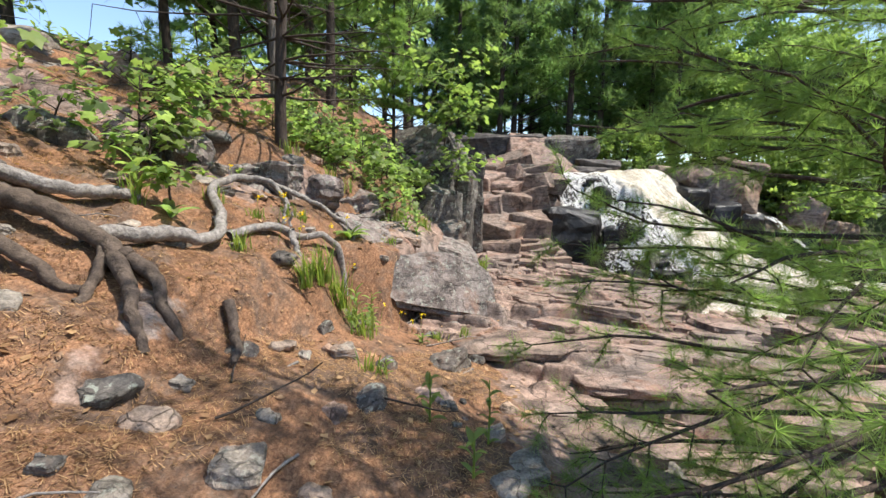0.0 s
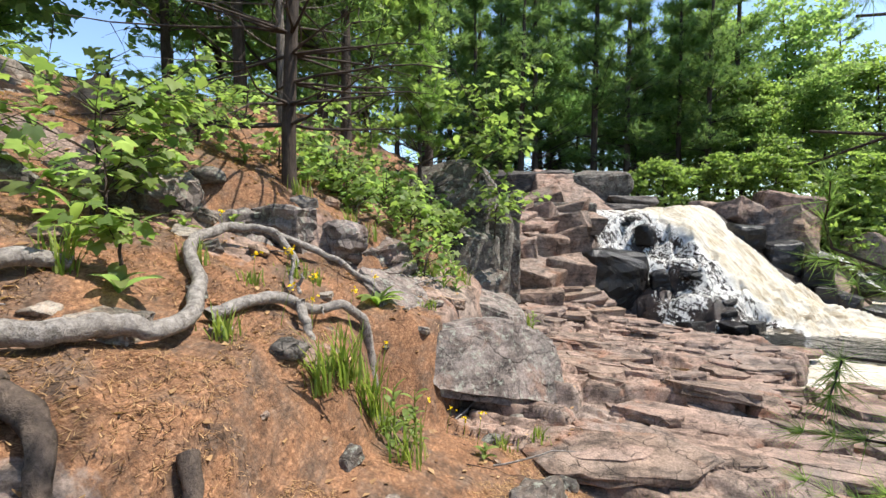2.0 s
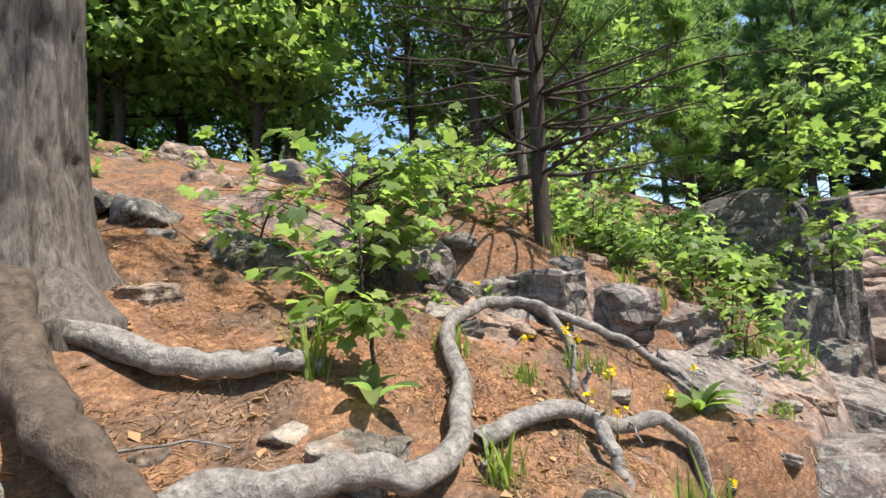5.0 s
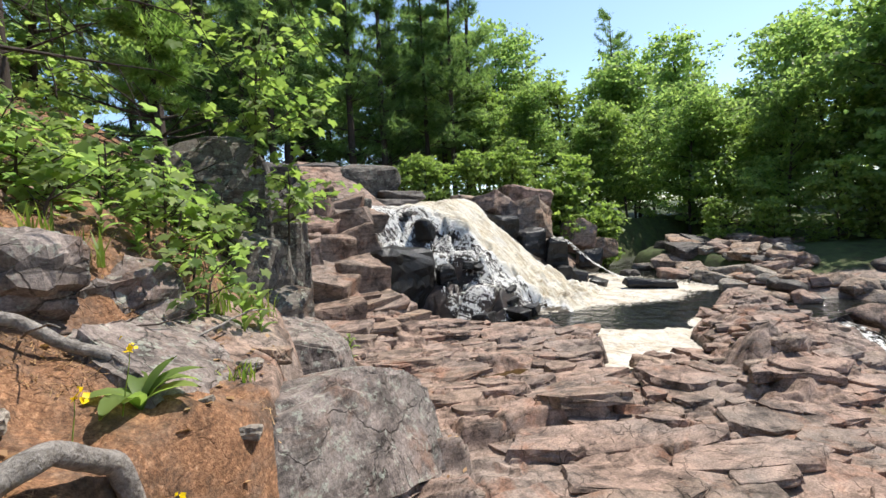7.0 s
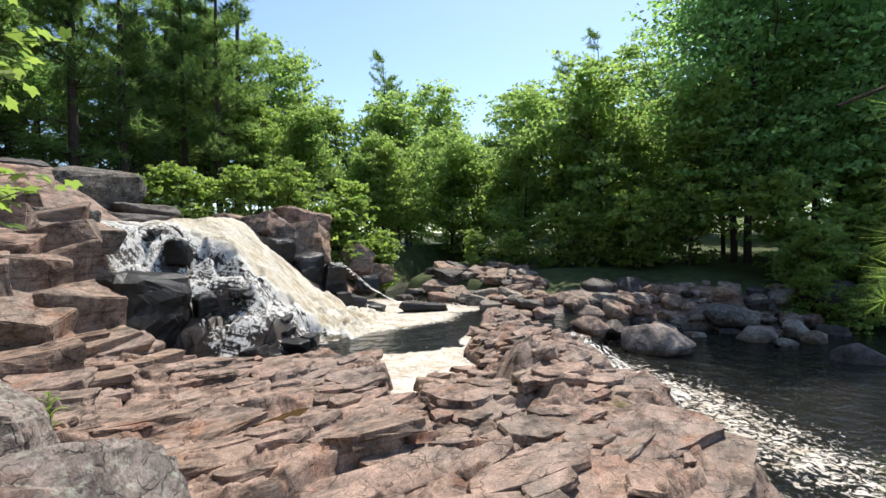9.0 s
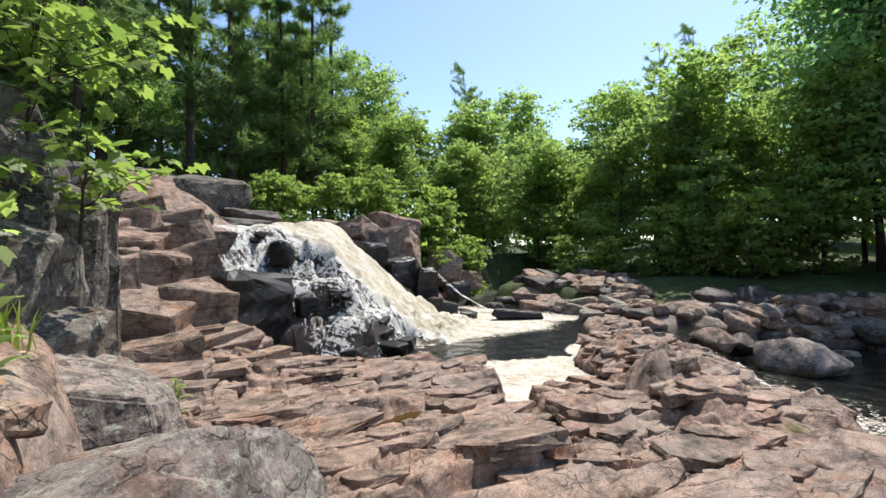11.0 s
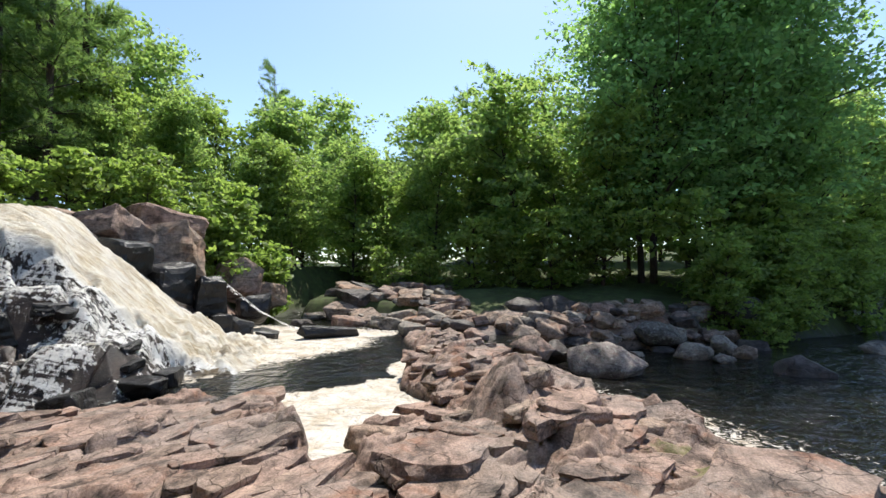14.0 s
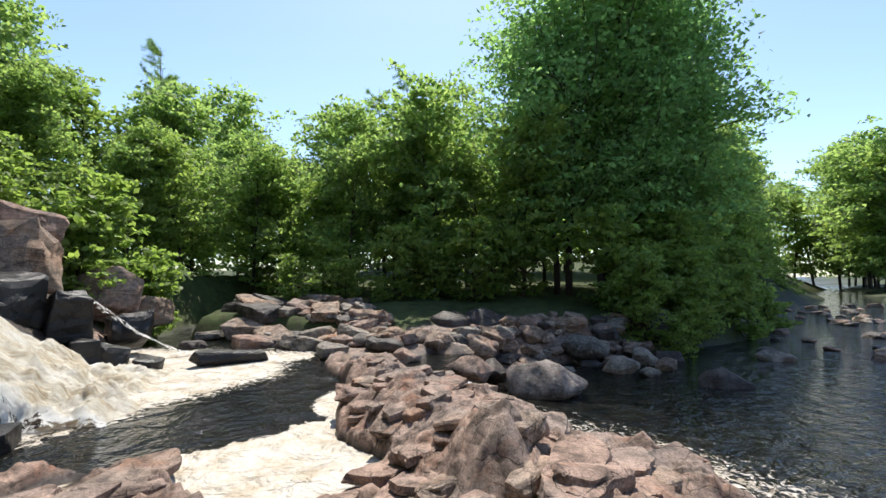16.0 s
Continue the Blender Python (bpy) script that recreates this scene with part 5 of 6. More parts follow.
# stones in the needle bank
for k, (x, y, s, m) in enumerate([(-2.12, 3.78, 0.55, STONE), (-2.36, 3.68, 0.28, STONE), (-3.85, 4.75, 0.95, GREY_ROCK), (-2.38, 5.75, 0.5, GREY_ROCK), (-2.75, 5.95, 0.6, GREY_ROCK), (-1.9, 6.35, 0.6, GREY_ROCK), (-3.3, 5.4, 0.55, GREY_ROCK), (-4.5, 6.9, 1.3, TAN_ROCK), (-4.7, 4.4, 0.8, GREY_ROCK), (-0.78, 1.95, 0.42, STONE), (-1.5, 2.15, 0.5, GREY_ROCK), (-0.8, 2.36, 0.24, STONE), (-0.5, 2.62, 0.26, ROCK), (-0.34, 2.85, 0.5, GREY_ROCK), (-1.1, 1.6, 0.36, STONE), (-1.3, 2.45, 0.22, STONE), (-1.2, 2.95, 0.36, GREY_ROCK), (-2.9, 2.6, 0.22, STONE), (-2.68, 2.9, 0.3, STONE), (-2.55, 3.3, 0.2, STONE), (-5.0, 4.1, 0.7, GREY_ROCK), (-3.4, 3.75, 0.3, TAN_ROCK), (-2.3, 3.3, 0.2, STONE), (0.05, 3.2, 0.5, ROCK), (0.65, 2.6, 0.45, STONE), (1.65, 3.0, 0.6, STONE), (0.5, 5.35, 0.3, TAN_ROCK), (0.2, 4.3, 0.7, GREY_ROCK), (1.05, 4.2, 0.6, ROCK), (1.3, 3.4, 0.5, TAN_ROCK), (-1.75, 4.2, 0.2, STONE), (-5.6, 5.6, 0.9, TAN_ROCK), (-6.4, 7.4, 1.2, STONE), (-7.2, 6.4, 1.0, TAN_ROCK), (-5.5, 8.4, 0.9, STONE)]):
    z = ground_z(x, y)
    s = s * (0.6 if x > -3.0 else 0.8)
    rock("stone", (x, y, z - 0.04 * s), (s * 1.15, s * 0.9, s * 0.62), m, "weathered stone half sunk in pine needles", 600 + k, (r.uniform(-14, 14), r.uniform(-14, 14), r.uniform(0, 360)), boxy=(0.7, 0.3, 0.3)[k % 3], cuts=3, rough=0.12, group="bank stones")


for k, (x, y, sx, sy, sz) in enumerate([(-3.0, 5.7, 0.6, 0.45, 0.5), (-2.45, 5.95, 0.7, 0.4, 0.55), (-2.05, 6.1, 0.5, 0.4, 0.5), (-1.6, 6.4, 0.7, 0.45, 0.45), (-1.15, 6.8, 0.7, 0.5, 0.5), (-3.6, 5.5, 0.7, 0.5, 0.5), (-2.2, 5.75, 0.3, 0.3, 0.4)]):
    rock("outcrop", (x, y, ground_z(x, y) - 0.2), (sx * 1.2, sy * 1.1, sz), LICHEN_ROCK, "lichen-spotted outcrop half buried in the needle bank", 700 + k, (r.uniform(-25, 5), r.uniform(-20, 20), r.uniform(-60, 60)), boxy=0.7, cuts=4, rough=0.16, group="bank outcrops")


# ---- roots and the old pine ----
def spline(points, n=40):
    P = np.asarray(points, float)
    t = np.linspace(0, len(P) - 1.001, n)
    i = t.astype(int)
    f = (t - i)[:, None]
    p0, p1 = P[np.maximum(i - 1, 0)], P[i]
    p2, p3 = P[np.minimum(i + 1, len(P) - 1)], P[np.minimum(i + 2, len(P) - 1)]
    return 0.5 * (2 * p1 + (p2 - p0) * f + (2 * p0 - 5 * p1 + 4 * p2 - p3) * f * f + (3 * p1 - 3 * p2 + p3 - p0) * f ** 3)


def root_piece(points, r0, r1, seed, lift=0.05):
    """A gnarled root lying on the ground; each point is x, y and how far it stands off."""
    P = np.array([(x, y, ground_z(x, y) + dz + lift) for x, y, dz in points])
    C = spline(P, 14 * len(points))
    rg = np.random.default_rng(seed)
    m = len(C)
    C += np.stack([fbm(np.linspace(0, m / 9, m), np.full(m, k * 3.3), 2, seed + k) for k in range(3)], -1) * 0.04
    v, f = tube(C, np.linspace(r0, r1, m) * (1 + 0.18 * fbm(np.linspace(0, m / 5, m), np.zeros(m), 3, seed)), 12)
    ridge = 0.12 * r0 * noise2(np.tile(np.arange(12) * 1.3, m), np.repeat(np.arange(m) * 0.13, 12), seed + 7)
    cen = np.repeat(C, 12, 0)
    v = v + (v - cen) / (np.linalg.norm(v - cen, axis=1)[:, None] + 1e-6) * ridge[:, None]
    return v, f


def root(name, pieces, mat, label):
    """A root system as one thing: its branches are parts."""
    ob = new(name)
    x, y, dz = pieces[0][0][0]
    ob.location = (x, y, ground_z(x, y))
    inv = Matrix.Translation((-x, -y, -ob.location.z))
    for k, (pts, r0, r1) in enumerate(pieces):
        v, f = root_piece(pts, r0, r1, 70 + k)
        me = quick_mesh("branch", v - np.array(ob.location), f, [mat], smooth=True)
        part("branch", me, ob)
    return tagged(ob, label, "root")


root("exposed_root", [
    ([(-2.25, 3.08, 0.0), (-2.2, 3.25, 0.04), (-2.07, 3.42, 0.05), (-1.98, 3.66, 0.06), (-1.86, 3.8, 0.06), (-1.86, 4.1, 0.08), (-2.02, 4.45, 0.06), (-2.2, 4.68, 0.04), (-2.28, 4.95, 0.06), (-2.2, 5.3, 0.12), (-1.98, 5.5, 0.14), (-1.8, 5.5, 0.08), (-1.68, 5.42, -0.02)], 0.06, 0.032),
    ([(-1.95, 5.52, 0.14), (-1.6, 5.75, 0.06), (-1.3, 5.85, 0.03), (-1.05, 5.85, 0.0), (-0.95, 5.6, -0.05)], 0.035, 0.02),
    ([(-1.85, 4.22, 0.0), (-1.72, 4.36, 0.03), (-1.56, 4.62, 0.05), (-1.38, 4.84, 0.06), (-1.2, 5.02, 0.08), (-1.06, 5.2, 0.08), (-0.98, 5.18, -0.1)], 0.045, 0.035),
    ([(-1.45, 4.72, 0.12), (-1.36, 4.6, 0.02), (-1.3, 4.5, -0.1)], 0.04, 0.02)], ROOT, "bleached grey root arching over the needle bank")
root("pine_root", [
    ([(-3.35, 3.2, 0.12), (-3.05, 3.12, 0.08), (-2.8, 3.08, 0.08), (-2.5, 3.05, 0.1), (-2.25, 3.08, 0.05), (-2.0, 2.98, 0.06), (-1.85, 2.85, 0.03), (-1.72, 2.7, 0.02), (-1.6, 2.55, 0.0), (-1.5, 2.45, -0.06)], 0.085, 0.03),
    ([(-1.95, 2.98, 0.05), (-1.75, 2.95, 0.03), (-1.6, 2.82, 0.0), (-1.46, 2.74, -0.05)], 0.06, 0.02),
    ([(-2.1, 3.05, 0.06), (-1.98, 2.8, 0.0), (-1.95, 2.6, -0.06)], 0.05, 0.025),
    ([(-2.8, 2.85, 0.1), (-2.5, 2.7, 0.06), (-2.2, 2.65, 0.02), (-2.0, 2.7, -0.04)], 0.06, 0.03),
    ([(-1.42, 3.25, 0.02), (-1.3, 3.1, 0.03), (-1.22, 2.95, 0.02), (-1.15, 2.75, -0.03)], 0.04, 0.02)], ROOT_DARK, "dark gnarled pine roots spreading down the bank")
root("fallen_root", [([(-3.3, 3.3, 0.0), (-2.95, 3.4, 0.03), (-2.7, 3.58, 0.05), (-2.58, 3.85, 0.04), (-2.5, 4.0, -0.02)], 0.06, 0.045)], ROOT, "weathered root lying across the needles")
root("dead_stub", [([(-1.62, 5.05, 0.0), (-1.62, 5.08, 0.1), (-1.63, 5.12, 0.2)], 0.022, 0.01), ([(-1.56, 5.05, 0.0), (-1.55, 5.08, 0.08), (-1.53, 5.1, 0.17)], 0.018, 0.008)], ROOT, "pair of pale splintered root stubs in the needles")


def old_pine():
    """The big trunk at the top of the roots, with flared base and furrowed bark."""
    ob = new("old_pine")
    ob.location = (-3.75, 3.3, ground_z(-3.75, 3.3) - 0.55)
    th, zs = np.linspace(0, 2 * np.pi, 160, endpoint=False), np.concatenate([np.linspace(0, 3, 150), np.linspace(3.1, 14, 60)])
    T, Zg = np.meshgrid(th, zs, indexing="ij")
    flare = np.minimum(0.24, 0.16 * np.exp(-(Zg - 0.45) / 0.22)) * (1 + 0.5 * np.sin(5 * T + 0.7)) + 0.06 * np.exp(-Zg / 1.2)
    u, v = T / (2 * np.pi) * 20, Zg * 2.4
    h, e = plates(u * 1.0, v * 1.0, 1.0, 1.0, 0.0, 91)
    bark = 0.034 * fade(0.0, 0.28, np.abs(noise2(np.mod(u * 1.4, 28), v * 0.6, 5)) * 1.3) + 0.012 * fade(0.0, 0.3, np.abs(noise2(np.mod(u * 3, 60), v * 1.7, 6)))
    R = 0.24 - 0.010 * Zg + flare + bark
    lean = 0.03 * Zg
    V = np.stack([R * np.cos(T) + lean, R * np.sin(T), Zg], -1)
    k = np.arange(V.shape[0] * V.shape[1]).reshape(V.shape[:2])
    kn = np.roll(k, -1, 0)
    q = np.stack([k[:, :-1], kn[:, :-1], kn[:, 1:], k[:, 1:]], -1).reshape(-1, 4)
    part("trunk", quick_mesh("trunk", V.reshape(-1, 3), q, [BARK], smooth=True), ob)
    rg = np.random.default_rng(8)
    cs, ds, wood = [], [], []
    for b in range(44):
        a, z = rg.uniform(0, 2 * np.pi), rg.uniform(4.6, 13.5)
        limb = bend((0.03 * z, 0, z), (math.cos(a), math.sin(a), 0.15), (14.5 - z) * 0.36 + 0.6, rg, 0.1, 0.1, 7)
        wood.append(tube(limb, np.linspace(0.045, 0.008, 7), 5))
        for p, p2 in zip(limb[2:], limb[3:]):
            for _ in range(9):
                cs.append(p + (p2 - p) * rg.uniform() + rg.normal(0, 0.16, 3))
                ds.append(p2 - p + rg.normal(0, 0.3, 3))
    wv, wf = merge(wood)
    part("limb", quick_mesh("limbs", wv, wf, [BARK_DARK]), ob)
    v, f = needle_tufts(np.array(cs), np.array(ds), 12, 0.26, rg, 0.035)
    part("crown", quick_mesh("crown", v, f, [NEEDLE]), ob)
    return tagged(ob, "old pine with a thick furrowed grey trunk and flared roots", "tree")


old_pine()


# ---- undergrowth ----
def lobed_leaf(size):
    """A five-lobed leaf, tip along +x, as a fan."""
    ang = np.radians([180, 140, 112, 95, 72, 52, 36, 18, 0, -18, -36, -52, -72, -95, -112, -140])
    rad = np.array([0.10, 0.50, 0.64, 0.52, 0.68, 0.90, 0.66, 0.78, 1.08, 0.78, 0.66, 0.90, 0.68, 0.52, 0.64, 0.50])
    v = np.stack([rad * np.cos(ang) + 0.1, rad * np.sin(ang), -0.22 * rad ** 2 + 0.12 * np.abs(np.sin(ang)) * rad], -1)
    v = np.concatenate([[[0.1, 0, 0]], v]) * size
    k = np.arange(1, 17)
    return v, np.stack([np.zeros(16, int), k, np.roll(k, -1)], -1)


def long_leaf(size, width=0.3, droop=0.5, n=7):
    """A long pointed leaf folded along its rib."""
    t = np.linspace(0, 1, n)
    w = width * np.sin(np.pi * np.clip(t * 0.94 + 0.06, 0, 1)) ** 0.8 * 0.5
    x, z = t * (1 - 0.25 * droop * t), 0.45 * t - droop * t ** 2
    rows = np.stack([np.stack([x, w, z + w * 0.35], -1), np.stack([x, 0 * w, z], -1), np.stack([x, -w, z + w * 0.35], -1)], 1)
    k = np.arange(n * 3).reshape(n, 3)
    q = [(k[i, j], k[i + 1, j], k[i + 1, j + 1], k[i, j + 1]) for i in range(n - 1) for j in (0, 1)]
    f = np.array([(a, b, c) for a, b, c, d in q] + [(a, c, d) for a, b, c, d in q])
    return rows.reshape(-1, 3) * size, f


def turned(piece, at, yaw, pitch=0.0, roll=0.0):
    M = np.array(Euler((roll, pitch, yaw)).to_matrix())
    return piece[0] @ M.T + np.asarray(at), piece[1]


def rooted(name, at, pieces, stem_mat, leaf_mat, leaf_name, label, category, group="", stem_name="stem"):
    """A small plant: stems and leaves as parts of one thing standing at at."""
    ob = new(name)
    ob.location = at
    stems, leaves = pieces
    if stems:
        v, f = merge(stems)
        part(stem_name, quick_mesh(stem_name, v, f, [stem_mat], smooth=True), ob)
    v, f = merge(leaves)
    part(leaf_name, quick_mesh(leaf_name, v, f, [leaf_mat]), ob)
    return tagged(ob, label, category, group)


def maple(seed, height, reach, leaves, size, toward=None, tilt=0.35, bare=0.3):
    """A sapling: thin stems that fork, with drooping lobed leaves in tiers."""
    rg = np.random.default_rng(seed)
    stems, lv = [], []
    trunk = bend((0, 0, -0.05), (0.1, 0.02, 1), height * 0.8, rg, 0, 0.08, 7)
    stems.append(tube(trunk, np.linspace(0.012 + 0.004 * height, 0.006, 7), 6))
    n = max(6, leaves // 8)
    for k in range(n):
        p = trunk[int((bare + (1 - bare) * rg.uniform()) * 6)]
        a = rg.uniform(0, 2 * np.pi) if toward is None or rg.uniform() < 0.4 else toward + rg.normal(0, 0.5)
        twig = bend(p, (math.cos(a), math.sin(a), 0.5), reach * rg.uniform(0.5, 1.1), rg, -0.15, 0.12, 6)
        stems.append(tube(twig, np.linspace(0.006, 0.002, 6), 4))
        for j in range(8):
            q = twig[2 + j % 4] + rg.normal(0, 0.05, 3)
            lv.append(turned(lobed_leaf(size * rg.uniform(0.6, 1.15)), q, a + rg.normal(0, 0.9), tilt + rg.normal(0, 0.3), rg.normal(0, 0.35)))
    return stems, lv


def rosette(seed, n, size, width=0.34, droop=0.6, rise=0.0):
    rg = np.random.default_rng(seed)
    lv = [turned(long_leaf(size * rg.uniform(0.6, 1.1), width, droop * rg.uniform(0.5, 1.3)), (0, 0, rise * k / n), 2.4 * k + rg.normal(0, 0.2), -0.5 * rg.uniform(0.3, 1.5)) for k in range(n)]
    return ([tube([(0, 0, -0.04), (0.005, 0, rise * 0.5), (0, 0.01, rise + 0.02)], [0.008, 0.006, 0.003], 5)] if rise > 0.05 else []), lv


def blades(seed, n, height, spread):
    rg = np.random.default_rng(seed)
    vs, fs = [], []
    for k in range(n):
        a, h = rg.uniform(0, 2 * np.pi), height * rg.uniform(0.5, 1.15)
        base = np.array([rg.normal(0, spread * 0.35), rg.normal(0, spread * 0.35), -0.03])
        out, acr = np.array([math.cos(a), math.sin(a), 0]), np.array([-math.sin(a), math.cos(a), 0])
        bow = rg.uniform(0.2, 0.9) * h * 0.6
        w = 0.006 * rg.uniform(0.7, 1.5)
        pts = [base + out * bow * t * t + np.array([0, 0, h * t * (1 - 0.25 * t * (bow / h))]) for t in (0, 0.4, 0.75, 1.0)]
        v = np.array([pts[0] - acr * w, pts[0] + acr * w, pts[1] - acr * w, pts[1] + acr * w, pts[2] - acr * w * 0.7, pts[2] + acr * w * 0.7, pts[3]])
        vs.append(v)
        fs.append(np.array([(0, 1, 3), (0, 3, 2), (2, 3, 5), (2, 5, 4), (4, 5, 6)]) + 7 * k)
    return np.concatenate(vs), np.concatenate(fs)


def on_ground(x, y, dz=0.0):
    return (x, y, ground_z(x, y) + dz)


# saplings on the bank
rooted("sapling", on_ground(-3.15, 5.0), maple(1, 1.3, 1.0, 420, 0.085, toward=0.5), BARK_DARK, LEAF_BRIGHT, "leaves", "young maple with drooping bright green lobed leaves", "sapling")
rooted("sapling", on_ground(-2.85, 4.75), maple(2, 0.75, 0.6, 90, 0.10), BARK_DARK, LEAF, "leaves", "low maple shoot with dark shaded leaves", "sapling")
rooted("sapling", on_ground(-2.35, 4.2), maple(3, 0.5, 0.25, 34, 0.09, bare=0.5), BARK_DARK, LEAF_BRIGHT, "leaves", "upright seedling with broad lobed leaves", "sapling")
rooted("sapling", on_ground(-2.95, 1.75), maple(6, 2.3, 1.0, 330, 0.095, toward=0.4, bare=0.45), BARK_DARK, LEAF_BRIGHT, "leaves", "maple sapling with large hanging leaves beside the path", "sapling")
rooted("sapling", (0.1, 9.55, 2.0), maple(4, 2.6, 1.1, 460, 0.10), BARK_DARK, LEAF_BRIGHT, "leaves", "bright young maple growing from the cliff top", "sapling")
rooted("sapling", (0.35, 9.0, 1.35), maple(5, 1.1, 0.8, 150, 0.10), BARK_DARK, LEAF_BRIGHT, "leaves", "leafy maple leaning out from the cliff", "sapling")
for k, (x, y, h, n) in enumerate([(-0.9, 8.2, 0.7, 110), (-0.5, 8.6, 0.8, 110), (-1.2, 8.9, 0.9, 120), (-0.9, 7.5, 0.6, 80), (-3.4, 8.2, 0.8, 90), (-3.8, 7.2, 0.6, 70), (-2.6, 9.4, 1.2, 120), (-1.9, 9.9, 1.4, 130), (-4.6, 9.2, 1.3, 120), (-2.2, 8.0, 0.5, 60), (-3.1, 6.4, 0.6, 60), (-4.2, 6.6, 0.9, 90), (-3.8, 4.7, 0.6, 60), (-1.7, 7.3, 0.5, 70), (-1.3, 7.9, 0.7, 100), (-3.4, 7.4, 0.8, 90), (-2.5, 7.2, 0.5, 60)]):
    rooted("shrub", on_ground(x, y), maple(20 + k, h, 0.5, n, 0.085, bare=0.1), BARK_DARK, (LEAF, LEAF_BRIGHT)[k % 2], "leaves", "low leafy shrub crowding the foot of the trees", "shrub", "bank shrubs")
rs = random.Random(41)
for k in range(46):
    x, y = rs.uniform(-2.6, 0.1), rs.uniform(6.7, 9.6)
    if x > -0.6 + 0.25 * (y - 6.5):
        continue
    rooted("shrub", on_ground(x, y), maple(200 + k, rs.uniform(0.3, 0.75), 0.42, rs.choice((40, 56, 72)), 0.07, bare=0.05), BARK_DARK, (LEAF, LEAF_BRIGHT, LEAF)[k % 3], "leaves", "low leafy shrub crowding the foot of the trees", "shrub", "bank shrubs")
# broad-leaved herbs, grass and flowers
for k, (x, y, n, s, rise) in enumerate([(-1.02, 5.62, 9, 0.34, 0.06), (-2.25, 4.05, 7, 0.30, 0.05), (-0.72, 5.1, 7, 0.2, 0.06), (-2.7, 4.3, 9, 0.26, 0.25), (-2.95, 5.1, 8, 0.2, 0.1), (-2.6, 5.3, 8, 0.2, 0.1), (-0.45, 6.95, 12, 0.2, 0.32), (-0.3, 7.2, 12, 0.2, 0.35), (-0.75, 4.55, 14, 0.16, 0.42), (-0.62, 4.7, 14, 0.16, 0.38), (0.45, 7.55, 8, 0.14, 0.2), (0.95, 8.8, 12, 0.16, 0.3), (-0.1, 4.9, 7, 0.13, 0.08), (-2.1, 6.0, 8, 0.15, 0.2), (0.05, 2.75, 9, 0.13, 0.3), (0.3, 2.35, 9, 0.14, 0.25), (-1.25, 7.1, 10, 0.18, 0.2), (-0.3, 3.35, 6, 0.1, 0.12), (0.42, 2.75, 10, 0.12, 0.4)]):
    rooted("herb", on_ground(x, y), rosette(50 + k, n, s, 0.32, 0.6, rise), GRASS, (LEAF_BRIGHT, LEAF)[k % 3 == 1], "leaves", ("leafy green herb with long soft leaves in the bank", "broad-leaved rosette rooted in the needles")[rise < 0.1], "plant", "bank herbs")
for k, (x, y, n, h) in enumerate([(-1.05, 4.35, 60, 0.42), (-0.92, 4.5, 60, 0.45), (-1.15, 4.2, 50, 0.36), (-0.85, 4.75, 40, 0.3), (-2.5, 3.95, 34, 0.3), (-2.2, 4.75, 30, 0.2), (-1.85, 4.85, 36, 0.16), (-1.68, 5.3, 30, 0.18), (-1.72, 4.15, 40, 0.22), (-1.55, 5.45, 30, 0.15), (-0.6, 6.1, 20, 0.15), (0.35, 8.2, 40, 0.3), (0.7, 8.6, 40, 0.28), (0.9, 9.2, 40, 0.25), (-0.2, 7.7, 40, 0.3), (-0.6, 7.3, 40, 0.25), (0.05, 5.2, 30, 0.16), (0.4, 5.3, 26, 0.15), (-0.65, 4.35, 40, 0.3), (-2.0, 6.5, 30, 0.25), (-1.3, 6.7, 30, 0.25), (-0.4, 3.3, 24, 0.2), (-1.5, 6.6, 24, 0.25), (0.35, 7.6, 30, 0.2), (-3.6, 6.0, 30, 0.3)]):
    ob = new("grass_tuft", quick_mesh("grass_tuft", *blades(90 + k, n, h, 0.14), [GRASS]))
    ob.location = on_ground(x, y)
    tagged(ob, "tuft of long green grass on the bank", "grass", "grass tufts")


def flower(seed, x, y, h):
    rg = np.random.default_rng(seed)
    stem = bend((0, 0, -0.03), (0.15, 0.05, 1), h, rg, 0, 0.06, 6)
    ob = new("yellow_flower")
    ob.location = on_ground(x, y)
    part("stem", quick_mesh("stem", *tube(stem, np.linspace(0.003, 0.0015, 6), 4), [GRASS]), ob)
    heads = [leaf_cards(stem[-1] + rg.normal(0, 0.016, (9, 3)), 0.022, rg, 0.4, 1.1)]
    v, f = merge(heads)
    part("petals", quick_mesh("petals", v, f, [YELLOW]), ob)
    return tagged(ob, "thin-stemmed wild flower with a small yellow head", "flower", "yellow flowers")


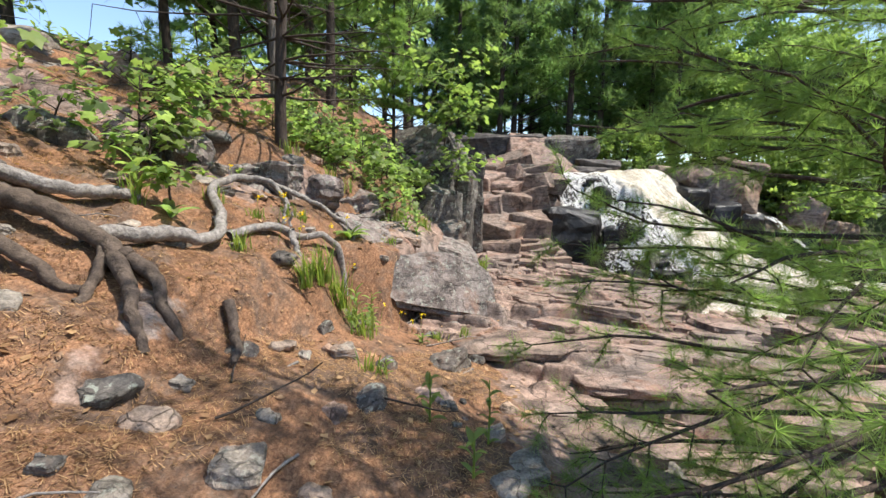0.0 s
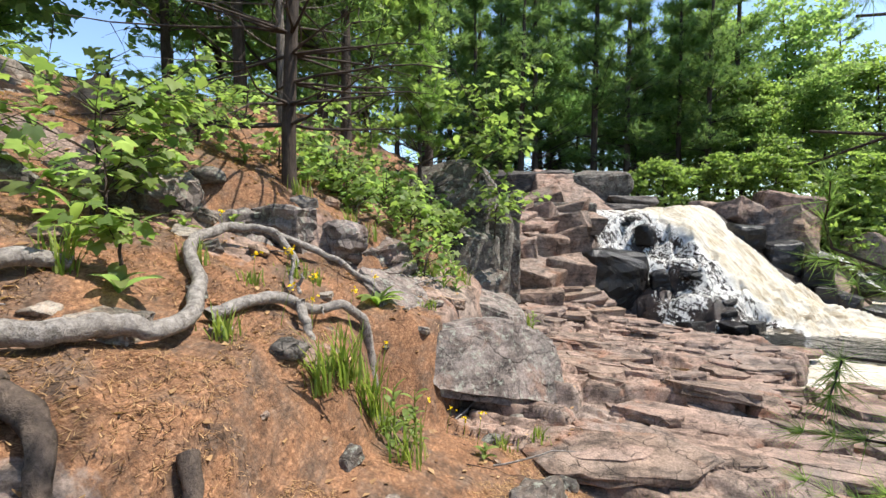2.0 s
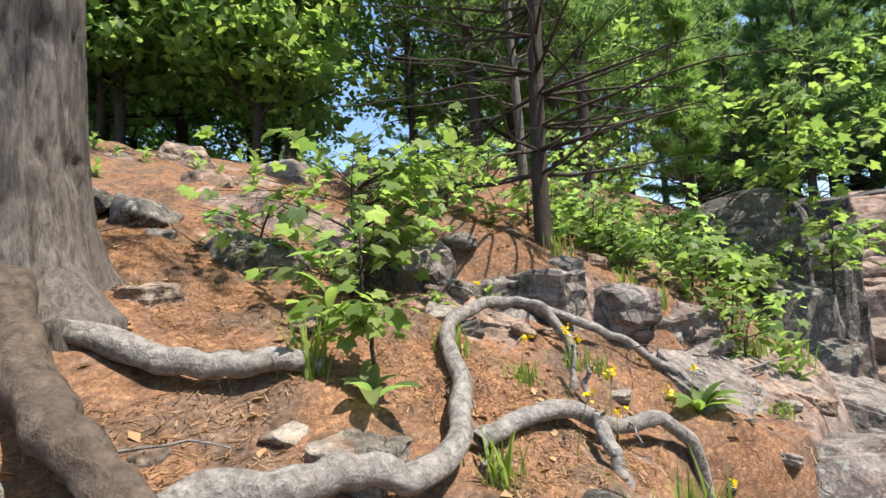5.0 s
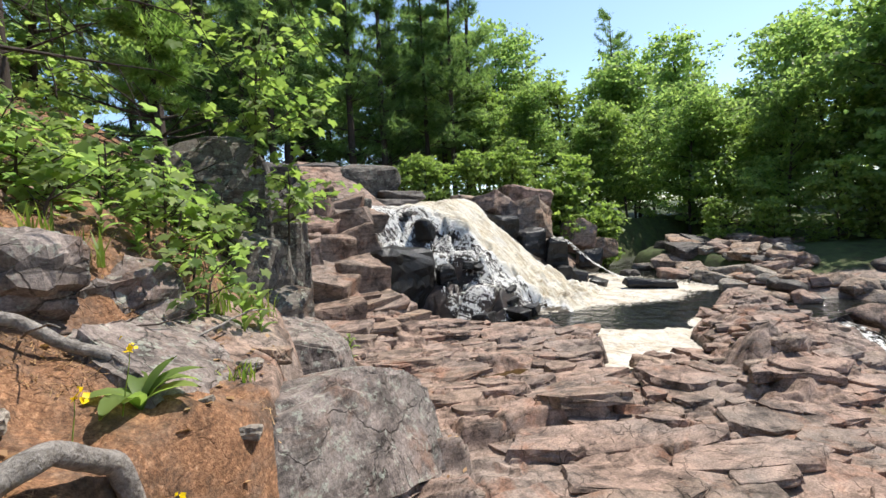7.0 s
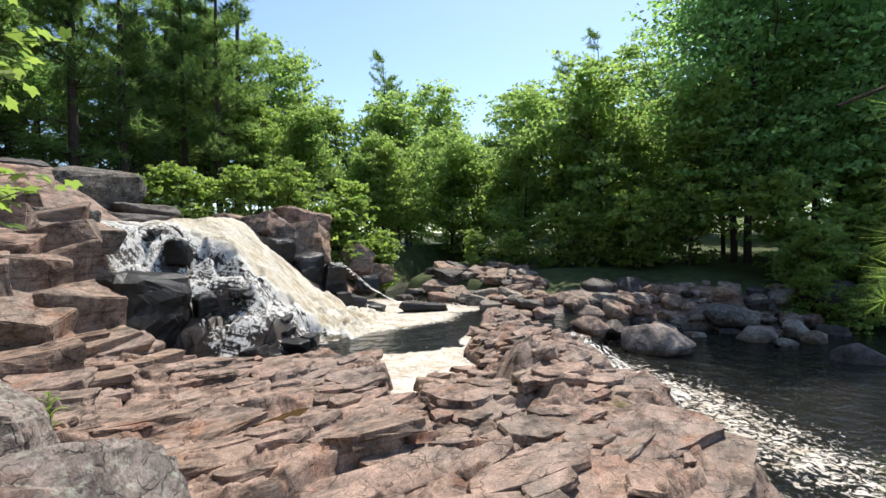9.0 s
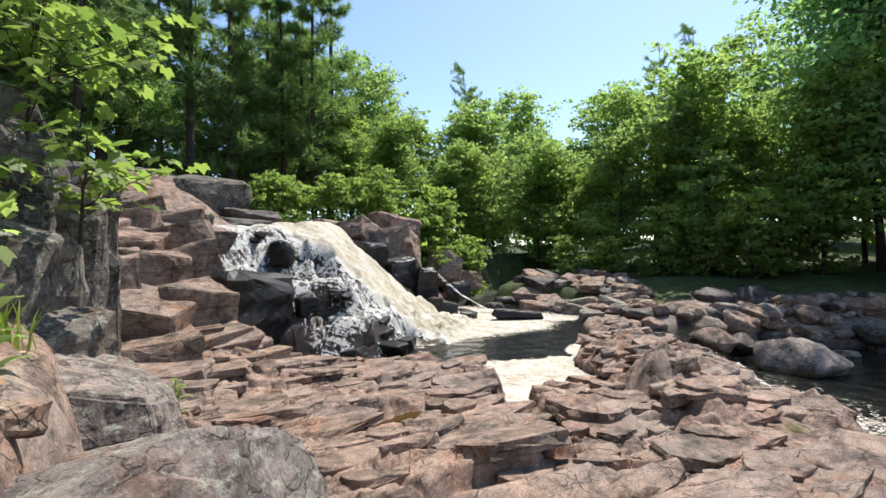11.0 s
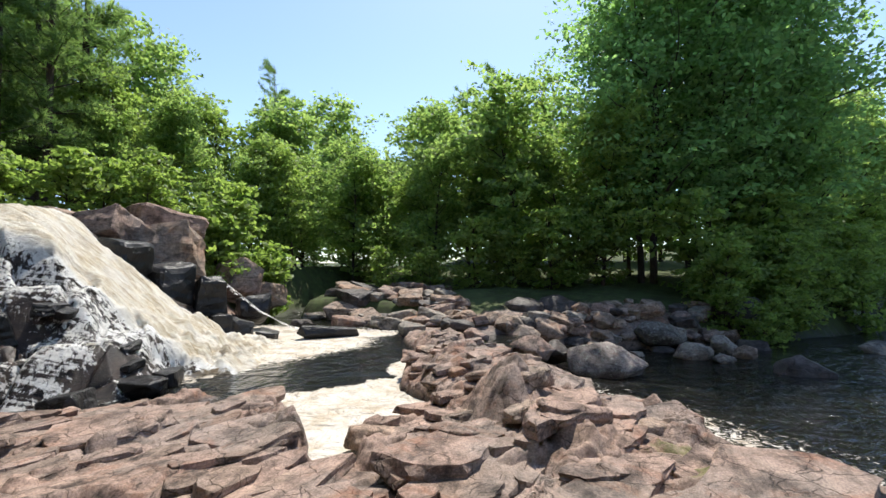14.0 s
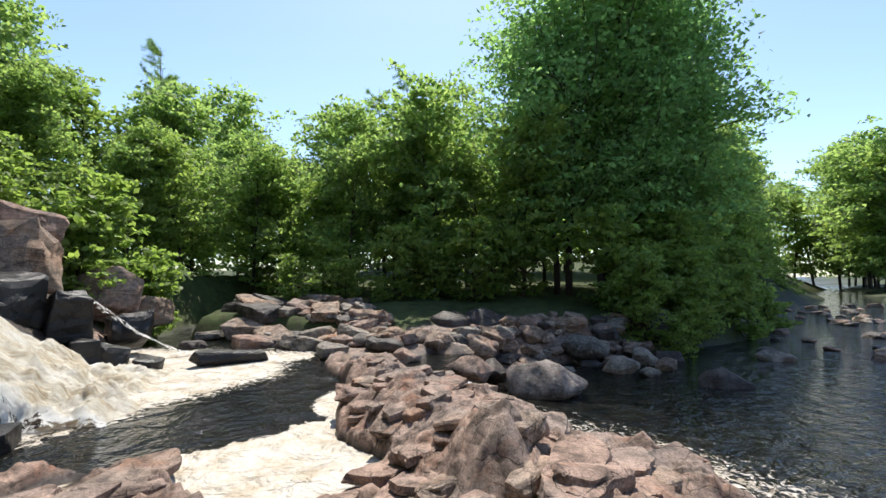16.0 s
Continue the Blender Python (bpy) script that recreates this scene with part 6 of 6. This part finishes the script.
for k, (x, y, h) in enumerate([(-1.08, 5.5, 0.3), (-1.2, 5.2, 0.25), (-1.5, 4.5, 0.3), (-1.35, 4.7, 0.25), (-1.6, 4.75, 0.4), (-0.95, 5.2, 0.35), (-0.6, 5.1, 0.3), (-0.4, 5.3, 0.25), (-2.35, 5.45, 0.25), (-0.25, 5.4, 0.2), (-1.75, 5.4, 0.2), (-1.42, 4.9, 0.35), (-0.15, 5.15, 0.3), (-1.9, 5.0, 0.2)]):
    flower(130 + k, x, y, h)
for k, (x, y, s) in enumerate([(6.9, 17.6, 1.0), (7.8, 17.9, 0.9), (8.9, 17.7, 1.1), (9.9, 18.0, 1.0), (6.2, 18.2, 0.9), (11.2, 17.6, 1.1), (11.9, 15.9, 1.3), (12.8, 15.9, 1.4), (13.5, 15.6, 1.3), (12.4, 16.6, 1.5), (19.7, 8.0, 0.8), (20.3, 7.6, 0.9), (16.9, 9.9, 0.45), (10.6, 17.2, 0.8), (5.4, 18.0, 0.6)]):
    plant_tree(SHRUB[k % 3], "bush", x, y, "light green bush at the edge of the woods", 70 * k, s, group="bushes", category="bush")
for k, (x, y, q) in enumerate([(-2.5, 10.9, 0.75), (-4.4, 10.4, 0.8), (-0.9, 12.6, 0.7), (-3.4, 12.4, 0.85)]):
    plant_tree(CONIFER[k], "conifer", x, y, "shaded conifer close behind the cliff", 80 * k, q, group="bank conifers")
# thin pine with dead lower limbs, and slim trunks behind it
plant_tree(pine(170, 9.5, 2.3, NEEDLE, BARK_DARK, 0.33, 0.085, 9, 14, 0.17, 0.32, 0.1, 0.25), "thin_pine", -2.2, 6.7, "thin dark pine with many bare dead lower limbs", 0)
plant_tree(pine(171, 4.2, 1.2, NEEDLE_NEAR, BARK_DARK, 0.3, 0.04, 7, 16, 0.13, 0.25, 0.1, 0.1), "young_pine", -0.9, 9.3, "young pine with soft needles behind the cliff", 40)
plant_tree(pine(172, 9.5, 1.5, NEEDLE, BARK, 0.55, 0.075, 6, 12, 0.18, 0.4, 0.1), "thin_pine", -3.1, 9.0, "slim pale trunk in the woods on the bank", 120)
plant_tree(pine(173, 12.0, 1.8, NEEDLE, BARK_DARK, 0.5, 0.11, 6, 12, 0.2, 0.4, 0.1), "thin_pine", -6.5, 11.5, "slim dark pine against the sky", 200)


def river_pine():
    """A pine at the path's edge whose long soft boughs hang towards the path."""
    rg = np.random.default_rng(31)
    ob = new("river_pine")
    ob.location = on_ground(2.95, 2.7)
    trunk = bend((0, 0, -0.2), (-0.02, 0, 1), 9.5, rg, 0.05, 0.012, 10)
    wood, cs, ds = [tube(trunk, np.linspace(0.075, 0.02, 10), 8)], [], []
    # Limbs above 4.3 m are added out of view to shade the path.
    for k in range(64):
        z = 0.35 + 4.0 * k / 50 if k < 50 else 4.4 + 4.8 * (k - 50) / 14
        a = math.radians(rg.uniform(172, 222) if z < 1.1 else rg.uniform(160, 222) if k % 3 else rg.uniform(160, 176)) if z < 4.3 else rg.uniform(0, 2 * math.pi)
        limb = bend((trunk[0][0], 0, z), (math.cos(a), math.sin(a), 0.12 if z > 1.4 else -0.12), rg.uniform(1.5, 2.5) * (1 - 0.055 * z), rg, -0.05, 0.10, 9)
        wood.append(tube(limb, np.linspace(0.022, 0.005, 9), 6))
        for i in range(2, 9):
            for sgn in (-1, 1):
                if rg.uniform() < 0.25:
                    continue
                d = limb[i] - limb[i - 1]
                d /= np.linalg.norm(d)
                sd = np.cross(d, (0, 0, 1)) * sgn
                if z < 4.3 and limb[i][1] > -0.02 - 0.24 * limb[i][0]:
                    continue
                twig = bend(limb[i], d * 0.7 + sd, rg.uniform(0.18, 0.42), rg, -0.2, 0.12, 5)
                wood.append(tube(twig, np.linspace(0.006, 0.002, 5), 4))
                for q, q2 in zip(twig[1:], list(twig[2:]) + [twig[-1] * 2 - twig[-2]]):
                    cs.append(q)
                    ds.append((q2 - q) / np.linalg.norm(q2 - q))
    wv, wf = merge(wood)
    part("limb", quick_mesh("limbs", wv, wf, [BARK_DARK], smooth=True), ob)
    v, f = needle_tufts(np.array(cs), np.array(ds), 44, 0.13, rg, 0.011)
    part("needles", quick_mesh("needles", v, f, [NEEDLE_NEAR]), ob)
    return tagged(ob, "young white pine with long soft boughs over the path", "tree")


river_pine()


# small stones, seedlings and twigs over the bank
PEBBLES = [rock_mesh("pebble", 800 + k, (0.24, 0.2, 0.13), (STONE, GREY_ROCK, TAN_ROCK)[k % 3], 0.3 if k % 2 else 0.7, 2, 0.12) for k in range(6)]
for k in range(110):
    x, y = r.uniform(-6.5, 0.9), r.uniform(1.0, 8.5)
    if math.hypot(x + 3.75, y - 3.3) < 0.6:
        continue
    s = r.uniform(0.2, 1.15) * (1.0 if x > -3 else 1.5)
    ob = new("pebble", PEBBLES[k % 6])
    ob.matrix_world = pose(x, y, ground_z(x, y) + 0.01, r.uniform(-20, 20), r.uniform(-20, 20), r.uniform(0, 360)) @ Matrix.Scale(s, 4)
    tagged(ob, "small weathered stone lying in the needles", "stone", "small stones")
SEEDLINGS = []
for k in range(5):
    st, lv = rosette(300 + k, 9, 0.13, 0.42, 0.5, 0.16)
    SEEDLINGS.append((quick_mesh("stem", *merge(st), [GRASS]), quick_mesh("leaves", *merge(lv), [(LEAF, LEAF_BRIGHT)[k % 2]])))
for k in range(90):
    x, y = r.uniform(-7.5, -0.3), r.uniform(4.6, 10.5)
    if y < 6.2 and x > -2.2:
        continue
    ob = new("seedling")
    ob.matrix_world = pose(x, y, ground_z(x, y), 0, 0, r.uniform(0, 360)) @ Matrix.Scale(r.uniform(0.7, 1.7), 4)
    part("stem", SEEDLINGS[k % 5][0], ob)
    part("leaves", SEEDLINGS[k % 5][1], ob)
    tagged(ob, "green leafy seedling sprouting from the needles", "plant", "seedlings")
TWIGS = [quick_mesh("twig", *tube(bend((0, 0, 0), (1, 0, 0.02), 0.5, np.random.default_rng(700 + k), 0, 0.12, 8), np.linspace(0.007, 0.003, 8), 5), [(ROOT, BARK_DARK)[k % 2]]) for k in range(4)]
for k in range(60):
    x, y = r.uniform(-5.0, 0.8), r.uniform(1.0, 7.5)
    ob = new("twig", TWIGS[k % 4])
    ob.matrix_world = pose(x, y, ground_z(x, y) + 0.015, 0, r.uniform(-12, 12), r.uniform(0, 360)) @ Matrix.Scale(r.uniform(0.5, 1.5), 4)
    tagged(ob, "dry fallen twig on the needle bank", "twig", "twigs")


# needles, cones and twigs on the ground
def litter():
    rg = np.random.default_rng(77)
    n = 95000
    x, y = rg.uniform(-4.5, 1.2, n), rg.uniform(0.6, 7.6, n)
    z, rk, _, _ = land(x, y)
    keep = (rk < 0.35) & (fbm(x * 1.5, y * 1.5, 3, 50) > -0.22)
    x, y, z = x[keep], y[keep], z[keep]
    m = len(x)
    a = rg.uniform(0, np.pi, m)
    L = rg.uniform(0.03, 0.09, m)
    d = np.stack([np.cos(a) * L, np.sin(a) * L, rg.normal(0, 0.25, m) * L], -1)
    w = np.stack([-np.sin(a), np.cos(a), 0 * a], -1) * 0.0028
    c = np.stack([x, y, z + 0.006], -1)
    v = np.stack([c - d / 2 - w, c - d / 2 + w, c + d / 2], 1).reshape(-1, 3)
    me = quick_mesh("fallen_needles", v, np.arange(m * 3).reshape(-1, 3), [DEAD_NEEDLE])
    tagged(new("fallen_needles", me), "litter of fallen rust-coloured pine needles", "litter", kind="stuff")
    n = 800
    x, y = rg.uniform(-4.5, 1.0, n), rg.uniform(1.0, 7.4, n)
    z = land(x, y)[0]
    v, f = leaf_cards(np.stack([x, y, z + 0.012], -1), 0.035, rg, 0.8, 1.6)
    tagged(new("dead_leaves", quick_mesh("dead_leaves", v, f, [DEAD_NEEDLE])), "scattered curled brown dead leaves on the bank", "litter", kind="stuff")


litter()
